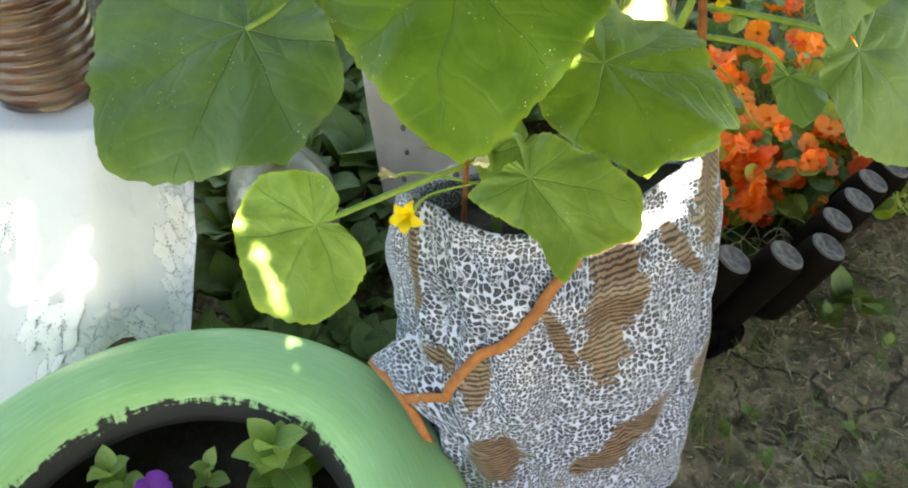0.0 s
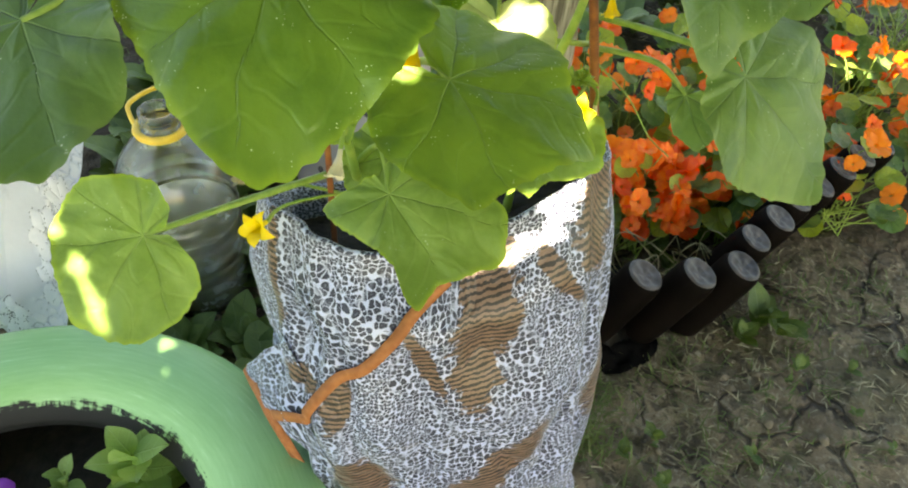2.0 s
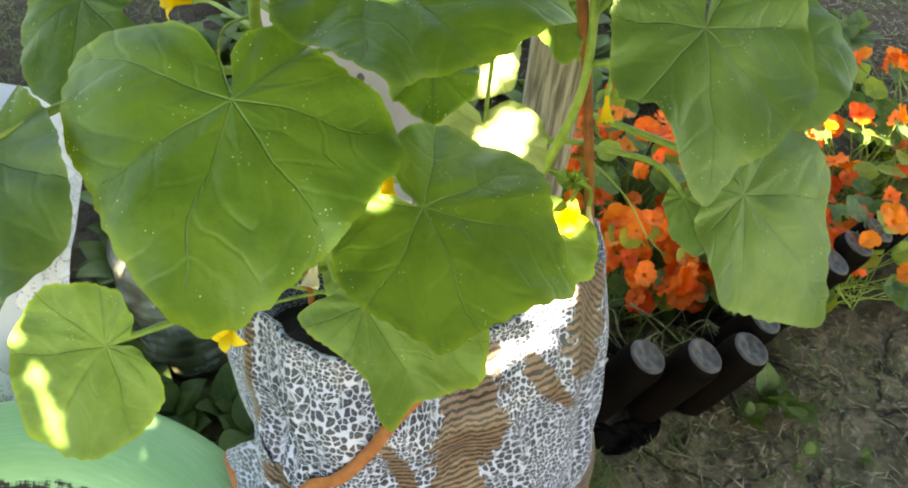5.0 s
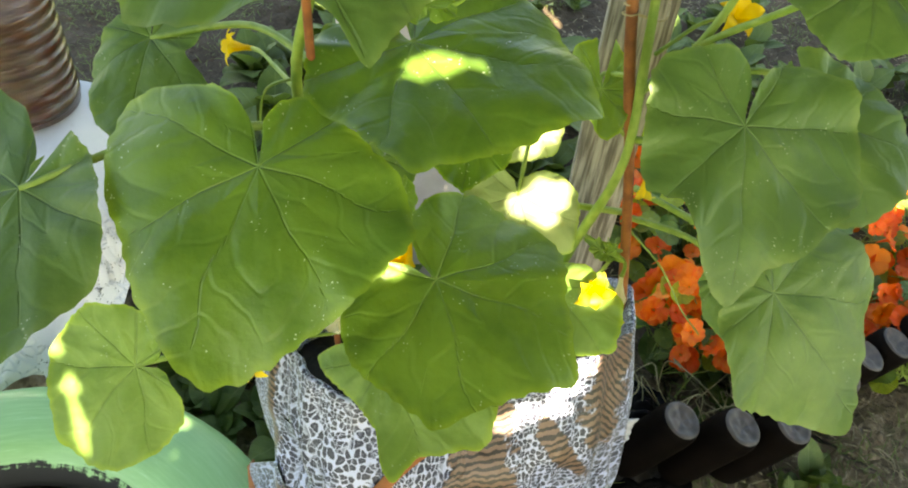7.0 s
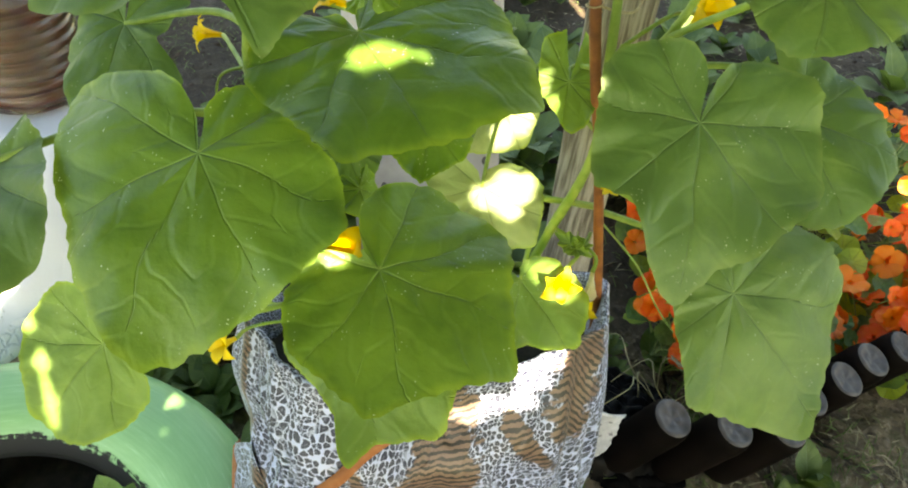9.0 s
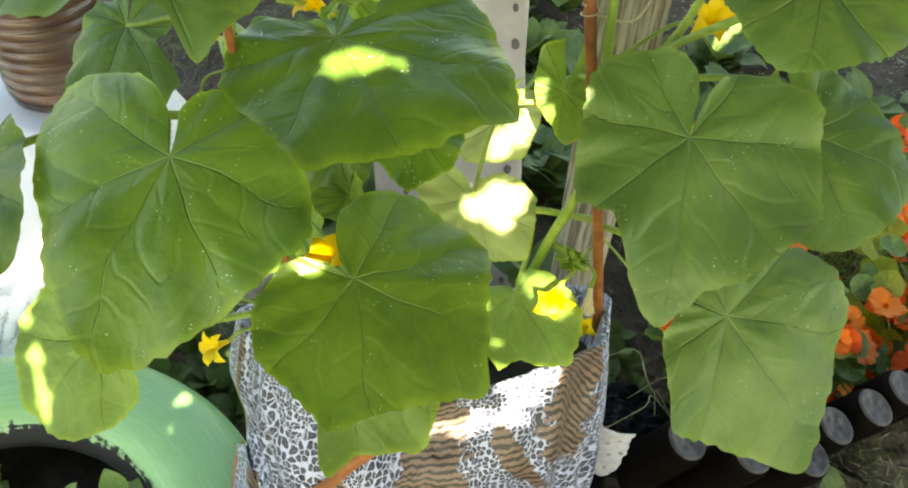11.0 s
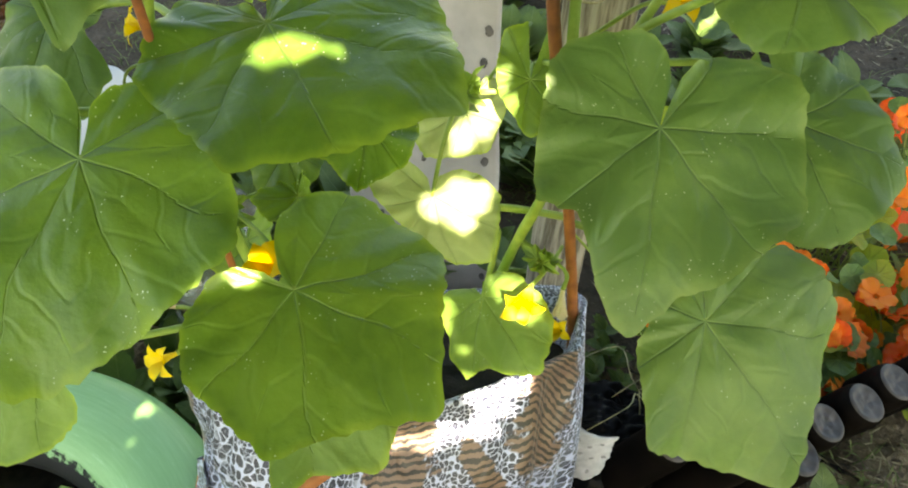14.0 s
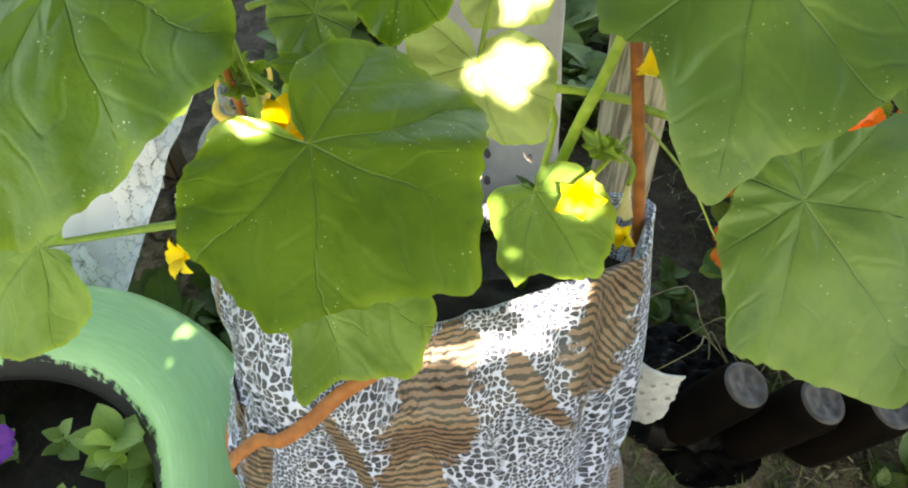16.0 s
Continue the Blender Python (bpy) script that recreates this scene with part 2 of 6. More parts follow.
def leaf_blade(lobes, droop=0.1, cup=0.0, seed=0, rings=18, crisp=0.6, turn=0):
    """A cucumber blade in its own plane: tip along +x. lobes: (degrees from the tip, reach in metres) of its corners and bays, from one side of the notch at its base to the other. turn: degrees from +x to its midrib."""
    rnd = random.Random(seed)
    top = max(r for _, r in lobes)

    def radius(a):
        a = min(max(a, lobes[0][0]), lobes[-1][0])
        k = max(i for i in range(len(lobes) - 1) if lobes[i][0] <= a + 1e-6)
        (a0, r0), (a1, r1) = lobes[k], lobes[k + 1]
        d = radians(a1 - a0)
        f = (a - a0) / (a1 - a0)
        chord = r0 * r1 * math.sin(d) / (r0 * math.sin(radians(a - a0)) + r1 * math.sin(radians(a1 - a)) + 1e-9) if d < 2.6 else r0 + (r1 - r0) * f
        arc = r0 + (r1 - r0) * (f * f * (3 - 2 * f))
        return chord * crisp + arc * (1 - crisp)

    veins = [turn + v for v in VEINS]
    lo, hi = lobes[0][0], lobes[-1][0]
    angles = [lo + (hi - lo) * k / 230 for k in range(231)]
    raw = [radius(a) for a in angles]
    soft = [(raw[max(i - 1, 0)] + 2.2 * raw[i] + raw[min(i + 1, len(raw) - 1)]) / 4.2 for i in range(len(raw))]
    bm = bmesh.new()
    uv1, uv2 = bm.loops.layers.uv.new("veins"), bm.loops.layers.uv.new("blade")
    info = {}
    ph = [rnd.uniform(0, 6.28) for _ in range(6)]
    centre = bm.verts.new((0, 0, 0))
    info[centre] = (0.0, 0.0, 0.0, 0.0)
    cols = []
    for a, R in zip(angles, soft):
        th = radians(a)
        tooth = 1 + 0.005 * math.sin(a * 0.7 + ph[0]) + 0.014 * (1 - 2 * abs(((a * 0.13 + ph[1]) % 1) - 0.5)) + 0.012 * noise.noise((a * 0.16, seed, 1)) + 0.008 * noise.noise((a * 0.6, seed, 2))
        v0 = min(veins, key=lambda q: abs((q - a + 180) % 360 - 180))
        near = (a - v0 + 180) % 360 - 180
        col = []
        for i in range(1, rings + 1):
            f = i / rings
            r = R * f * (1 + (tooth - 1) * f ** 4)
            x, y = r * math.cos(th), r * math.sin(th)
            dv = radians(near + 9 * noise.noise((r * 22, v0 * 0.37, seed)) * min(r / 0.03, 1.0))
            along, off = r * math.cos(dv), abs(r * math.sin(dv))
            side = (along - 0.9 * off) / 0.024
            bend = side + 0.7 * noise.noise((x * 25 + seed, y * 25, 0))
            swell = 0.14 * min(off * off / (off + 0.0035), 0.009) * (1.15 - 0.75 * f) + 0.0007 * min(off / 0.008, 1) * abs(math.sin(math.pi * bend)) ** 1.0 + 0.05 * max(off - 0.02, 0)
            wave = 0.0036 * math.sin(48 * x + ph[2]) * f + 0.0042 * math.sin(42 * y + ph[3]) * f + 0.003 * noise.noise((x * 22 + seed, y * 22, 4)) + 0.003 * f ** 3 * math.sin(a * 0.09 + ph[1]) + 0.0018 * f ** 3 * math.sin(a * 0.23 + ph[4])
            z = swell + wave - droop * r * r / top + cup * y * y / top
            v = bm.verts.new((x, y, z))
            info[v] = (off, side, f, th)
            col.append(v)
        cols.append(col)
    for c0, c1 in zip(cols, cols[1:]):
        bm.faces.new((centre, c0[0], c1[0]))
        for i in range(rings - 1):
            bm.faces.new((c0[i], c0[i + 1], c1[i + 1], c1[i]))
    for face in bm.faces:
        for loop in face.loops:
            q = info[loop.vert]
            loop[uv1].uv, loop[uv2].uv = (q[0], q[1]), (q[2], q[3])
    return bm


def basis(c, n, u):
    """The pose of a blade: centre, its upper side's normal and the way of its tip."""
    n, u = Vector(n).normalized(), Vector(u)
    u = (u - n * u.dot(n)).normalized()
    m = Matrix((u, n.cross(u), n)).transposed().to_4x4()
    m.translation = c
    return m


def put(bm, m):
    bmesh.ops.transform(bm, matrix=m, verts=bm.verts)
    return bm


def cucumber_leaf(plant, c, n, u, lobes, stalk, mat=None, droop=0.1, cup=0.0, seed=0, label="", thick=0.003, turn=0):
    leaf = part("leaf", put(leaf_blade(lobes, droop, cup, seed, turn=turn), basis(c, n, u)), mat or M_LEAF, plant, label)
    bm = bmesh.new()
    tube(bm, [Vector(c) - Vector(n).normalized() * 0.001, *stalk], [thick * 0.8, thick, thick * 1.1], 14, 8, 0.04, seed)
    part("petiole", bm, M_STEM, leaf, "pale green hairy leaf stalk")
    return leaf


# ---- ground ----
def ground_height(x, y):
    h = 0.009 * noise.noise((x * 9, y * 9, 0.3)) + 0.014 * noise.noise((x * 3.1, y * 3.1, 5.0)) + 0.008 * noise.noise((x * 26, y * 26, 2.0)) + 0.005 * noise.noise((x * 58, y * 58, 7.0))
    return h


def build_ground():
    """Bare garden soil: fine in the beds, coarse to the horizon, with shrinkage cracks near the bag."""
    xs = [-60, -20, -8, -4, -2.0] + [-1.6 + 0.012 * i for i in range(285)] + [2.2, 4, 8, 20, 60]
    ys = [-60, -20, -6, -2.5, -0.3] + [0.15 + 0.012 * i for i in range(248)] + [3.6, 6, 10, 25, 60]
    bm = bmesh.new()
    grid = [[bm.verts.new((x, y, ground_height(x, y) if abs(x) < 1.95 and 0.0 < y < 3.3 else 0.0)) for x in xs] for y in ys]
    for r0, r1 in zip(grid, grid[1:]):
        for i in range(len(xs) - 1):
            bm.faces.new((r0[i], r0[i + 1], r1[i + 1], r1[i]))
    m, t, p = nodes_of("garden_soil")
    v = t.nodes.new("ShaderNodeTexCoord").outputs["Object"]
    big, mid, fine = noised(t, 2.2, 4.0, vector=v), noised(t, 14.0, 5.0, vector=v), noised(t, 90.0, 5.0, 0.65, vector=v)
    col = mixed(t, step(t, mid, 0.35, 0.65), (0.14, 0.106, 0.068), (0.34, 0.262, 0.17))
    col = mixed(t, step(t, fine, 0.5, 0.72), col, (0.42, 0.36, 0.27))
    col = mixed(t, calc(t, "MULTIPLY", step(t, big, 0.5, 0.68), 0.6), col, (0.085, 0.085, 0.035))
    warp = t.nodes.new("ShaderNodeVectorMath")
    warp.operation = "MULTIPLY_ADD"
    nv = node(t, "ShaderNodeTexNoise", Scale=12.0)
    t.links.new(v, nv.inputs["Vector"])
    t.links.new(nv.outputs["Color"], warp.inputs[0])
    warp.inputs[1].default_value = (0.09, 0.09, 0.0)
    t.links.new(v, warp.inputs[2])
    vor = node(t, "ShaderNodeTexVoronoi", Scale=6.5, feature="DISTANCE_TO_EDGE")
    t.links.new(warp.outputs[0], vor.inputs["Vector"])
    ax = t.nodes.new("ShaderNodeSeparateXYZ")
    t.links.new(v, ax.inputs[0])
    here = calc(t, "SUBTRACT", 1.0, step(t, ax.outputs[1], 0.95, 1.15))
    crack = calc(t, "MULTIPLY", calc(t, "SUBTRACT", 1.0, step(t, vor.outputs["Distance"], 0.004, 0.03)), calc(t, "MULTIPLY", step(t, noised(t, 3.0, 2.0, vector=v), 0.4, 0.5), here))
    col = mixed(t, calc(t, "MULTIPLY", step(t, noised(t, 5.0, 3.0, vector=v), 0.45, 0.62), 0.45), col, (0.15, 0.105, 0.066))
    pit = calc(t, "SUBTRACT", 1.0, step(t, noised(t, 38.0, 4.0, 0.6, vector=v), 0.39, 0.49))
    col = mixed(t, calc(t, "MULTIPLY", pit, 0.6), col, (0.032, 0.024, 0.016))
    moss = step(t, noised(t, 17.0, 5.0, 0.7, vector=v), 0.55, 0.66)
    col = mixed(t, calc(t, "MULTIPLY", moss, 0.5), col, (0.12, 0.13, 0.05))
    # the ground turns darker brown towards the back
    darker_back = calc(t, "MULTIPLY", step(t, calc(t, "ADD", ax.outputs[1], calc(t, "MULTIPLY", mid, 0.3)), 1.05, 1.35), 0.85)
    col = mixed(t, darker_back, col, mixed(t, fine, (0.02, 0.014, 0.009), (0.07, 0.049, 0.03)))
    far = t.nodes.new("ShaderNodeVectorMath")
    far.operation = "DISTANCE"
    t.links.new(v, far.inputs[0])
    far.inputs[1].default_value = (0.4, 1.0, 0.0)
    lawn = step(t, calc(t, "ADD", far.outputs["Value"], calc(t, "MULTIPLY", noised(t, 1.5, 4.0, vector=v), 1.5)), 2.6, 3.4)
    col = mixed(t, lawn, col, mixed(t, step(t, fine, 0.4, 0.65), (0.05, 0.08, 0.02), (0.11, 0.15, 0.045)))
    col = mixed(t, calc(t, "MULTIPLY", crack, 0.75), col, (0.02, 0.016, 0.013))
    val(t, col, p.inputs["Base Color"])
    p.inputs["Roughness"].default_value = 0.95
    h = calc(t, "ADD", calc(t, "MULTIPLY", mid, 0.6), calc(t, "SUBTRACT", calc(t, "MULTIPLY", fine, 0.5), crack))
    bumped(t, p, h, 1.0, 0.02)
    ob = mesh_object("ground", bm, m)
    tagged(ob, "cracked dark brown garden soil with sparse weeds", "ground", kind="structure")


build_ground()


def stuff(name, verts, faces, material, label, category):
    data = bpy.data.meshes.new(name)
    data.from_pydata(verts, [], faces)
    data.materials.append(material)
    data.shade_smooth()
    return tagged(new(name, data), label, category, kind="stuff")


M_GRASS = simple("grass_blade", (0.08, 0.13, 0.025), (0.17, 0.22, 0.06), 20, 0.6, 0.1, 0.001)
M_STRAW = simple("dry_straw", (0.24, 0.2, 0.12), (0.46, 0.41, 0.27), 30, 0.8, 0.1, 0.001)
M_WEED = leafy("weed_leaf", (0.06, 0.11, 0.025), (0.11, 0.17, 0.04), (0.17, 0.24, 0.09), 0.25, 0.6)


def blade_field(name, spots, material, label, category, length=(0.015, 0.05), lie=0.5, width=0.0011, seed=1, least=0.2):
    """Thin blades in tufts round the spots (x, y, spread, count)."""
    rnd = random.Random(seed)
    vs, fs = [], []
    for x, y, spread, count in spots:
        for _ in range(count):
            px, py = x + rnd.gauss(0, spread), y + rnd.gauss(0, spread)
            pz = ground_height(px, py) - 0.002
            a, ln, tilt = rnd.uniform(0, 6.28), rnd.uniform(*length), rnd.uniform(least, 1.0) * lie * 1.5
            d = Vector((math.cos(a) * math.sin(tilt), math.sin(a) * math.sin(tilt), max(math.cos(tilt), 0.06)))
            s = Vector((-math.sin(a), math.cos(a), 0)) * width
            p0 = Vector((px, py, pz))
            p1 = p0 + d * ln * 0.55
            p2 = p0 + d * ln + Vector((d.x, d.y, -0.35)) * ln * 0.25
            k = len(vs)
            vs += [p0 - s, p0 + s, p1 + s * 0.8, p1 - s * 0.8, p2, p1 + Vector((0, 0, width))]
            fs += [(k, k + 1, k + 2, k + 5), (k, k + 5, k + 3), (k + 3, k + 5, k + 4), (k + 5, k + 2, k + 4)]
    return stuff(name, vs, fs, material, label, category)


rnd = random.Random(5)
spots = [(rnd.uniform(0.35, 1.5), rnd.uniform(0.3, 1.0), 0.025, rnd.randint(8, 26)) for _ in range(150)]
spots += [(rnd.uniform(-1.4, 1.8), rnd.uniform(1.25, 3.2), 0.05, rnd.randint(25, 60)) for _ in range(260)]
spots += [(rnd.uniform(-0.16, 0.0), rnd.uniform(0.7, 1.1), 0.04, 20) for _ in range(20)]
spots += [(rnd.uniform(0.35, 0.42), rnd.uniform(0.6, 0.72), 0.015, 34) for _ in range(9)]
blade_field("grass", spots, M_GRASS, "sparse short green grass and weeds on the soil", "grass", (0.012, 0.04), 0.85, 0.0011, 1, 0.45)
spots = [(rnd.uniform(0.35, 1.5), rnd.uniform(0.3, 1.0), 0.03, rnd.randint(4, 12)) for _ in range(420)]
spots += [(rnd.uniform(-0.5, 1.6), rnd.uniform(1.2, 2.9), 0.08, rnd.randint(12, 30)) for _ in range(240)]
blade_field("straw", spots, M_STRAW, "dry straw and dead stalks lying on the soil", "straw", (0.008, 0.034), 1.0, 0.0017, 3, 0.8)


def clods(count, xs, ys, material, label, seed):
    """Small crumbs and lumps of soil."""
    rnd = random.Random(seed)
    vs, fs = [], []
    for i in range(count):
        x, y = rnd.uniform(*xs), rnd.uniform(*ys)
        r = rnd.choice((0.0012, 0.0015, 0.002, 0.002, 0.003, 0.004, 0.008)) * rnd.uniform(0.7, 1.3)
        z = ground_height(x, y)
        k = len(vs)
        for j in range(6):
            a = j * math.pi / 3
            vs.append((x + r * math.cos(a) * rnd.uniform(0.7, 1.3), y + r * math.sin(a) * rnd.uniform(0.5, 1.6), z - r * 0.4))
        for j in range(4):
            a = j * math.pi / 2 + 0.3
            vs.append((x + 0.6 * r * math.cos(a) * rnd.uniform(0.7, 1.3), y + 0.6 * r * math.sin(a), z + r * rnd.uniform(0.1, 0.45)))
        fs += [(k + 6, k + 7, k + 8, k + 9), (k, k + 1, k + 6), (k + 1, k + 2, k + 7, k + 6), (k + 2, k + 3, k + 7), (k + 3, k + 4, k + 8, k + 7), (k + 4, k + 5, k + 9, k + 8), (k + 5, k, k + 6, k + 9)]
    stuff("soil_clods", vs, fs, material, label, "soil")


clods(3200, (0.2, 1.5), (0.25, 1.1), M_SOIL, "loose brown crumbs and clods of soil", 9)
clods(5600, (-1.2, 1.5), (1.1, 2.8), M_DARK_CRUMB, "dark brown crumbs among the weeds", 10)


# ---- patterned bag ----
BAG_C, BAG_TURN = Vector((0.132, 0.0, 0.0)), radians(17)


def bag_section(z):
    """Centre, half width, half depth and squareness of the bag at a height."""
    f = min(max(z / 0.49, 0), 1)
    keys = ((0.0, 0.143, 0.580, 0.198, 0.150), (0.25, 0.137, 0.577, 0.197, 0.148), (0.6, 0.132, 0.582, 0.196, 0.142), (0.85, 0.123, 0.597, 0.187, 0.124), (1.0, 0.124, 0.624, 0.185, 0.098))
    for k0, k1 in zip(keys, keys[1:]):
        if f <= k1[0] + 1e-9:
            g = (f - k0[0]) / (k1[0] - k0[0])
            g = g * g * (3 - 2 * g)
            return [a + (b - a) * g for a, b in zip(k0[1:], k1[1:])]
    return keys[-1][1:]


def bag_flat(q):
    """The wall's outline at middle height, for lengths along the cloth."""
    c, s = math.cos(q), math.sin(q)
    return Vector((0.19 * math.copysign(abs(c) ** 0.72, c), 0.138 * math.copysign(abs(s) ** 0.72, s)))


def bag_point(q, z, out=0.0):
    """A point of the bag's wall: q the way round (0 is the far end, -pi/2 the front), z the height."""
    cx, cy, a, b = bag_section(z)
    c, s = math.cos(q), math.sin(q)
    f = min(max((z - 0.3) / 0.19, 0.0), 1.0)
    e = 0.72 + 0.28 * f
    x, y = a * math.copysign(abs(c) ** e, c), b * math.copysign(abs(s) ** e, s)
    # the near corner of the left end is drawn in
    x += 0.024 * max(-c, 0.0) * min(max((0.25 - s) / 0.5, 0.0), 1.0)
    crease = 0.006 * noise.noise((math.cos(q) * 2.2, math.sin(q) * 2.2, z * 7)) + 0.0035 * noise.noise((math.cos(q) * 6, math.sin(q) * 6, z * 11))
    crease += 0.017 * noise.noise((math.cos(q) * 1.5 + 4, math.sin(q) * 1.5, z * 5.5)) * (1 - 0.6 * f) - 0.017 * (1 - abs(noise.noise((math.cos(q) * 2.6 + z * 5, math.sin(q) * 2.6 - z * 3, 3)))) ** 6 * (1 - 0.7 * f)
    crease += 0.004 * math.sin(q * 9 + 12 * z) * max(0.0, 0.5 - abs(z - 0.2))
    # the gusset bulges out where the strap pulls it
    crease += 0.014 * math.exp(-((q + 2.72) / 0.25) ** 2 - ((z - 0.315) / 0.045) ** 2) - 0.012 * math.exp(-((q + 2.75) / 0.3) ** 2 - ((z - 0.4) / 0.03) ** 2)
    d = Vector((x, y)).normalized() * (crease + out)
    x, y = x + d.x, y + d.y
    # the rim dips at the front and rises at both ends
    rise = (0.016 * c * c - 0.004 * max(-s, 0) - 0.06 * max(s, 0) ** 1.3 + 0.014 * max(c, 0) ** 2 + 0.022 * math.exp(-((q + 0.95) / 0.35) ** 2) + 0.015 * math.exp(-((q + 1.18) / 0.3) ** 2)) * max(0.0, (z - 0.3) / 0.19) ** 2
    turn = BAG_TURN + radians(5) * f
    cs, sn = math.cos(turn), math.sin(turn)
    return Vector((cx + x * cs - y * sn, cy + x * sn + y * cs, z + rise))


def bag_cloth():
    """Printed cloth: leopard rosettes on white, tan fields with dark tiger stripes, fine speckled fields."""
    m, t, p = nodes_of("printed_cloth")
    uv = t.nodes.new("ShaderNodeUVMap")
    uv.uv_map = "cloth"
    v = uv.outputs[0]
    sep = t.nodes.new("ShaderNodeSeparateXYZ")
    t.links.new(v, sep.inputs[0])
    u, h = sep.outputs[0], sep.outputs[1]
    wob = node(t, "ShaderNodeTexNoise", Scale=80.0, Detail=2.0)
    t.links.new(v, wob.inputs["Vector"])
    warp = t.nodes.new("ShaderNodeVectorMath")
    warp.operation = "MULTIPLY_ADD"
    t.links.new(wob.outputs["Color"], warp.inputs[0])
    warp.inputs[1].default_value = (0.011, 0.011, 0.0)
    t.links.new(v, warp.inputs[2])
    size = noised(t, 9.0, 1.0, vector=v)
    white, dark, tan = (0.47, 0.52, 0.74), (0.016, 0.02, 0.05), (0.2, 0.12, 0.09)

    def rosettes(scale):
        st = node(t, "ShaderNodeMapping")
        st.inputs["Scale"].default_value = (1.0, 1.25, 1.0)
        t.links.new(warp.outputs[0], st.inputs["Vector"])
        vor = node(t, "ShaderNodeTexVoronoi", Scale=scale, Randomness=0.72, voronoi_dimensions="2D")
        t.links.new(st.outputs[0], vor.inputs["Vector"])
        d = vor.outputs["Distance"]
        d = calc(t, "ADD", d, calc(t, "MULTIPLY", calc(t, "SUBTRACT", noised(t, scale * 1.7, 3.0, 0.6, vector=v), 0.5), 0.36))
        broken = step(t, noised(t, scale * 0.9, 1.0, vector=v), 0.4, 0.5)
        net = node(t, "ShaderNodeTexVoronoi", Scale=scale, Randomness=0.72, voronoi_dimensions="2D", feature="DISTANCE_TO_EDGE")
        t.links.new(st.outputs[0], net.inputs["Vector"])
        spot = calc(t, "MINIMUM", calc(t, "SUBTRACT", 1.0, step(t, d, 0.45, 0.54)), step(t, net.outputs["Distance"], 0.04, 0.1))
        core = calc(t, "MULTIPLY", calc(t, "SUBTRACT", 1.0, step(t, d, 0.06, 0.14)), broken)
        return mixed(t, spot, white, mixed(t, core, dark, (0.095, 0.11, 0.16)))

    leo = mixed(t, step(t, size, 0.42, 0.5), rosettes(122.0), rosettes(142.0))
    high = step(t, calc(t, "MULTIPLY_ADD", noised(t, 24.0, 3.0, vector=v), 0.09, h), 0.455, 0.462)
    fine = calc(t, "MULTIPLY", high, step(t, u, cloth_u(-1.5), cloth_u(-1.42)))
    fine = calc(t, "MAXIMUM", fine, step(t, calc(t, "ADD", size, calc(t, "MULTIPLY", noised(t, 60.0, 2.0, vector=v), 0.1)), 0.6, 0.63))
    leo = mixed(t, fine, leo, rosettes(225.0))
    flow = calc(t, "ADD", calc(t, "MULTIPLY", noised(t, 34.0, 2.0, vector=v), 8.0), calc(t, "MULTIPLY", noised(t, 110.0, 2.0, vector=v), 5.2))
    turn = calc(t, "MULTIPLY", calc(t, "MAXIMUM", calc(t, "SUBTRACT", u, cloth_u(-0.85)), 0.0), 1000.0)
    flow = calc(t, "ADD", flow, turn)
    wave = calc(t, "SINE", calc(t, "ADD", calc(t, "MULTIPLY", h, 1230.0), flow))
    st2 = node(t, "ShaderNodeMapping")
    st2.inputs["Scale"].default_value = (0.4, 1.0, 1.0)
    t.links.new(v, st2.inputs["Vector"])
    gap = calc(t, "MULTIPLY", calc(t, "SUBTRACT", noised(t, 200.0, 2.0, vector=st2.outputs[0]), 0.5), 3.6)
    tiger = mixed(t, step(t, calc(t, "ADD", wave, gap), -0.05, 0.25), tan, (0.016, 0.011, 0.01))
    mask = None
    edge = calc(t, "MULTIPLY", calc(t, "SUBTRACT", noised(t, 30.0, 4.0, 0.65, vector=v), 0.5), 1.6)
    for cu, ch, ru, rh, lean in TAN_FIELDS:
        du = calc(t, "SUBTRACT", u, cu)
        dh = calc(t, "SUBTRACT", h, ch)
        du = calc(t, "DIVIDE", calc(t, "ADD", du, calc(t, "MULTIPLY", dh, lean)), ru)
        dh = calc(t, "DIVIDE", dh, rh)
        q = calc(t, "SUBTRACT", 1.0, calc(t, "SQRT", calc(t, "ADD", calc(t, "MULTIPLY", du, du), calc(t, "MULTIPLY", dh, dh))))
        mask = q if mask is None else calc(t, "MAXIMUM", mask, q)
    edge = calc(t, "ADD", edge, calc(t, "MULTIPLY", calc(t, "SUBTRACT", noised(t, 130.0, 2.0, vector=st2.outputs[0]), 0.5), 1.1))
    k = step(t, calc(t, "ADD", mask, edge), -0.1, 0.08)
    col = mixed(t, k, leo, tiger)
    val(t, col, p.inputs["Base Color"])
    p.inputs["Roughness"].default_value = 0.38
    p.inputs["Sheen Weight"].default_value = 0.15
    fold = calc(t, "ABSOLUTE", calc(t, "SUBTRACT", noised(t, 11.0, 3.0, vector=v, distortion=0.8), 0.5))
    bumped(t, p, calc(t, "ADD", calc(t, "MULTIPLY", step(t, fold, 0.0, 0.06), 0.5), calc(t, "MULTIPLY", noised(t, 30.0, 3.0, vector=v), 0.6)), 0.5, 0.005)
    return m


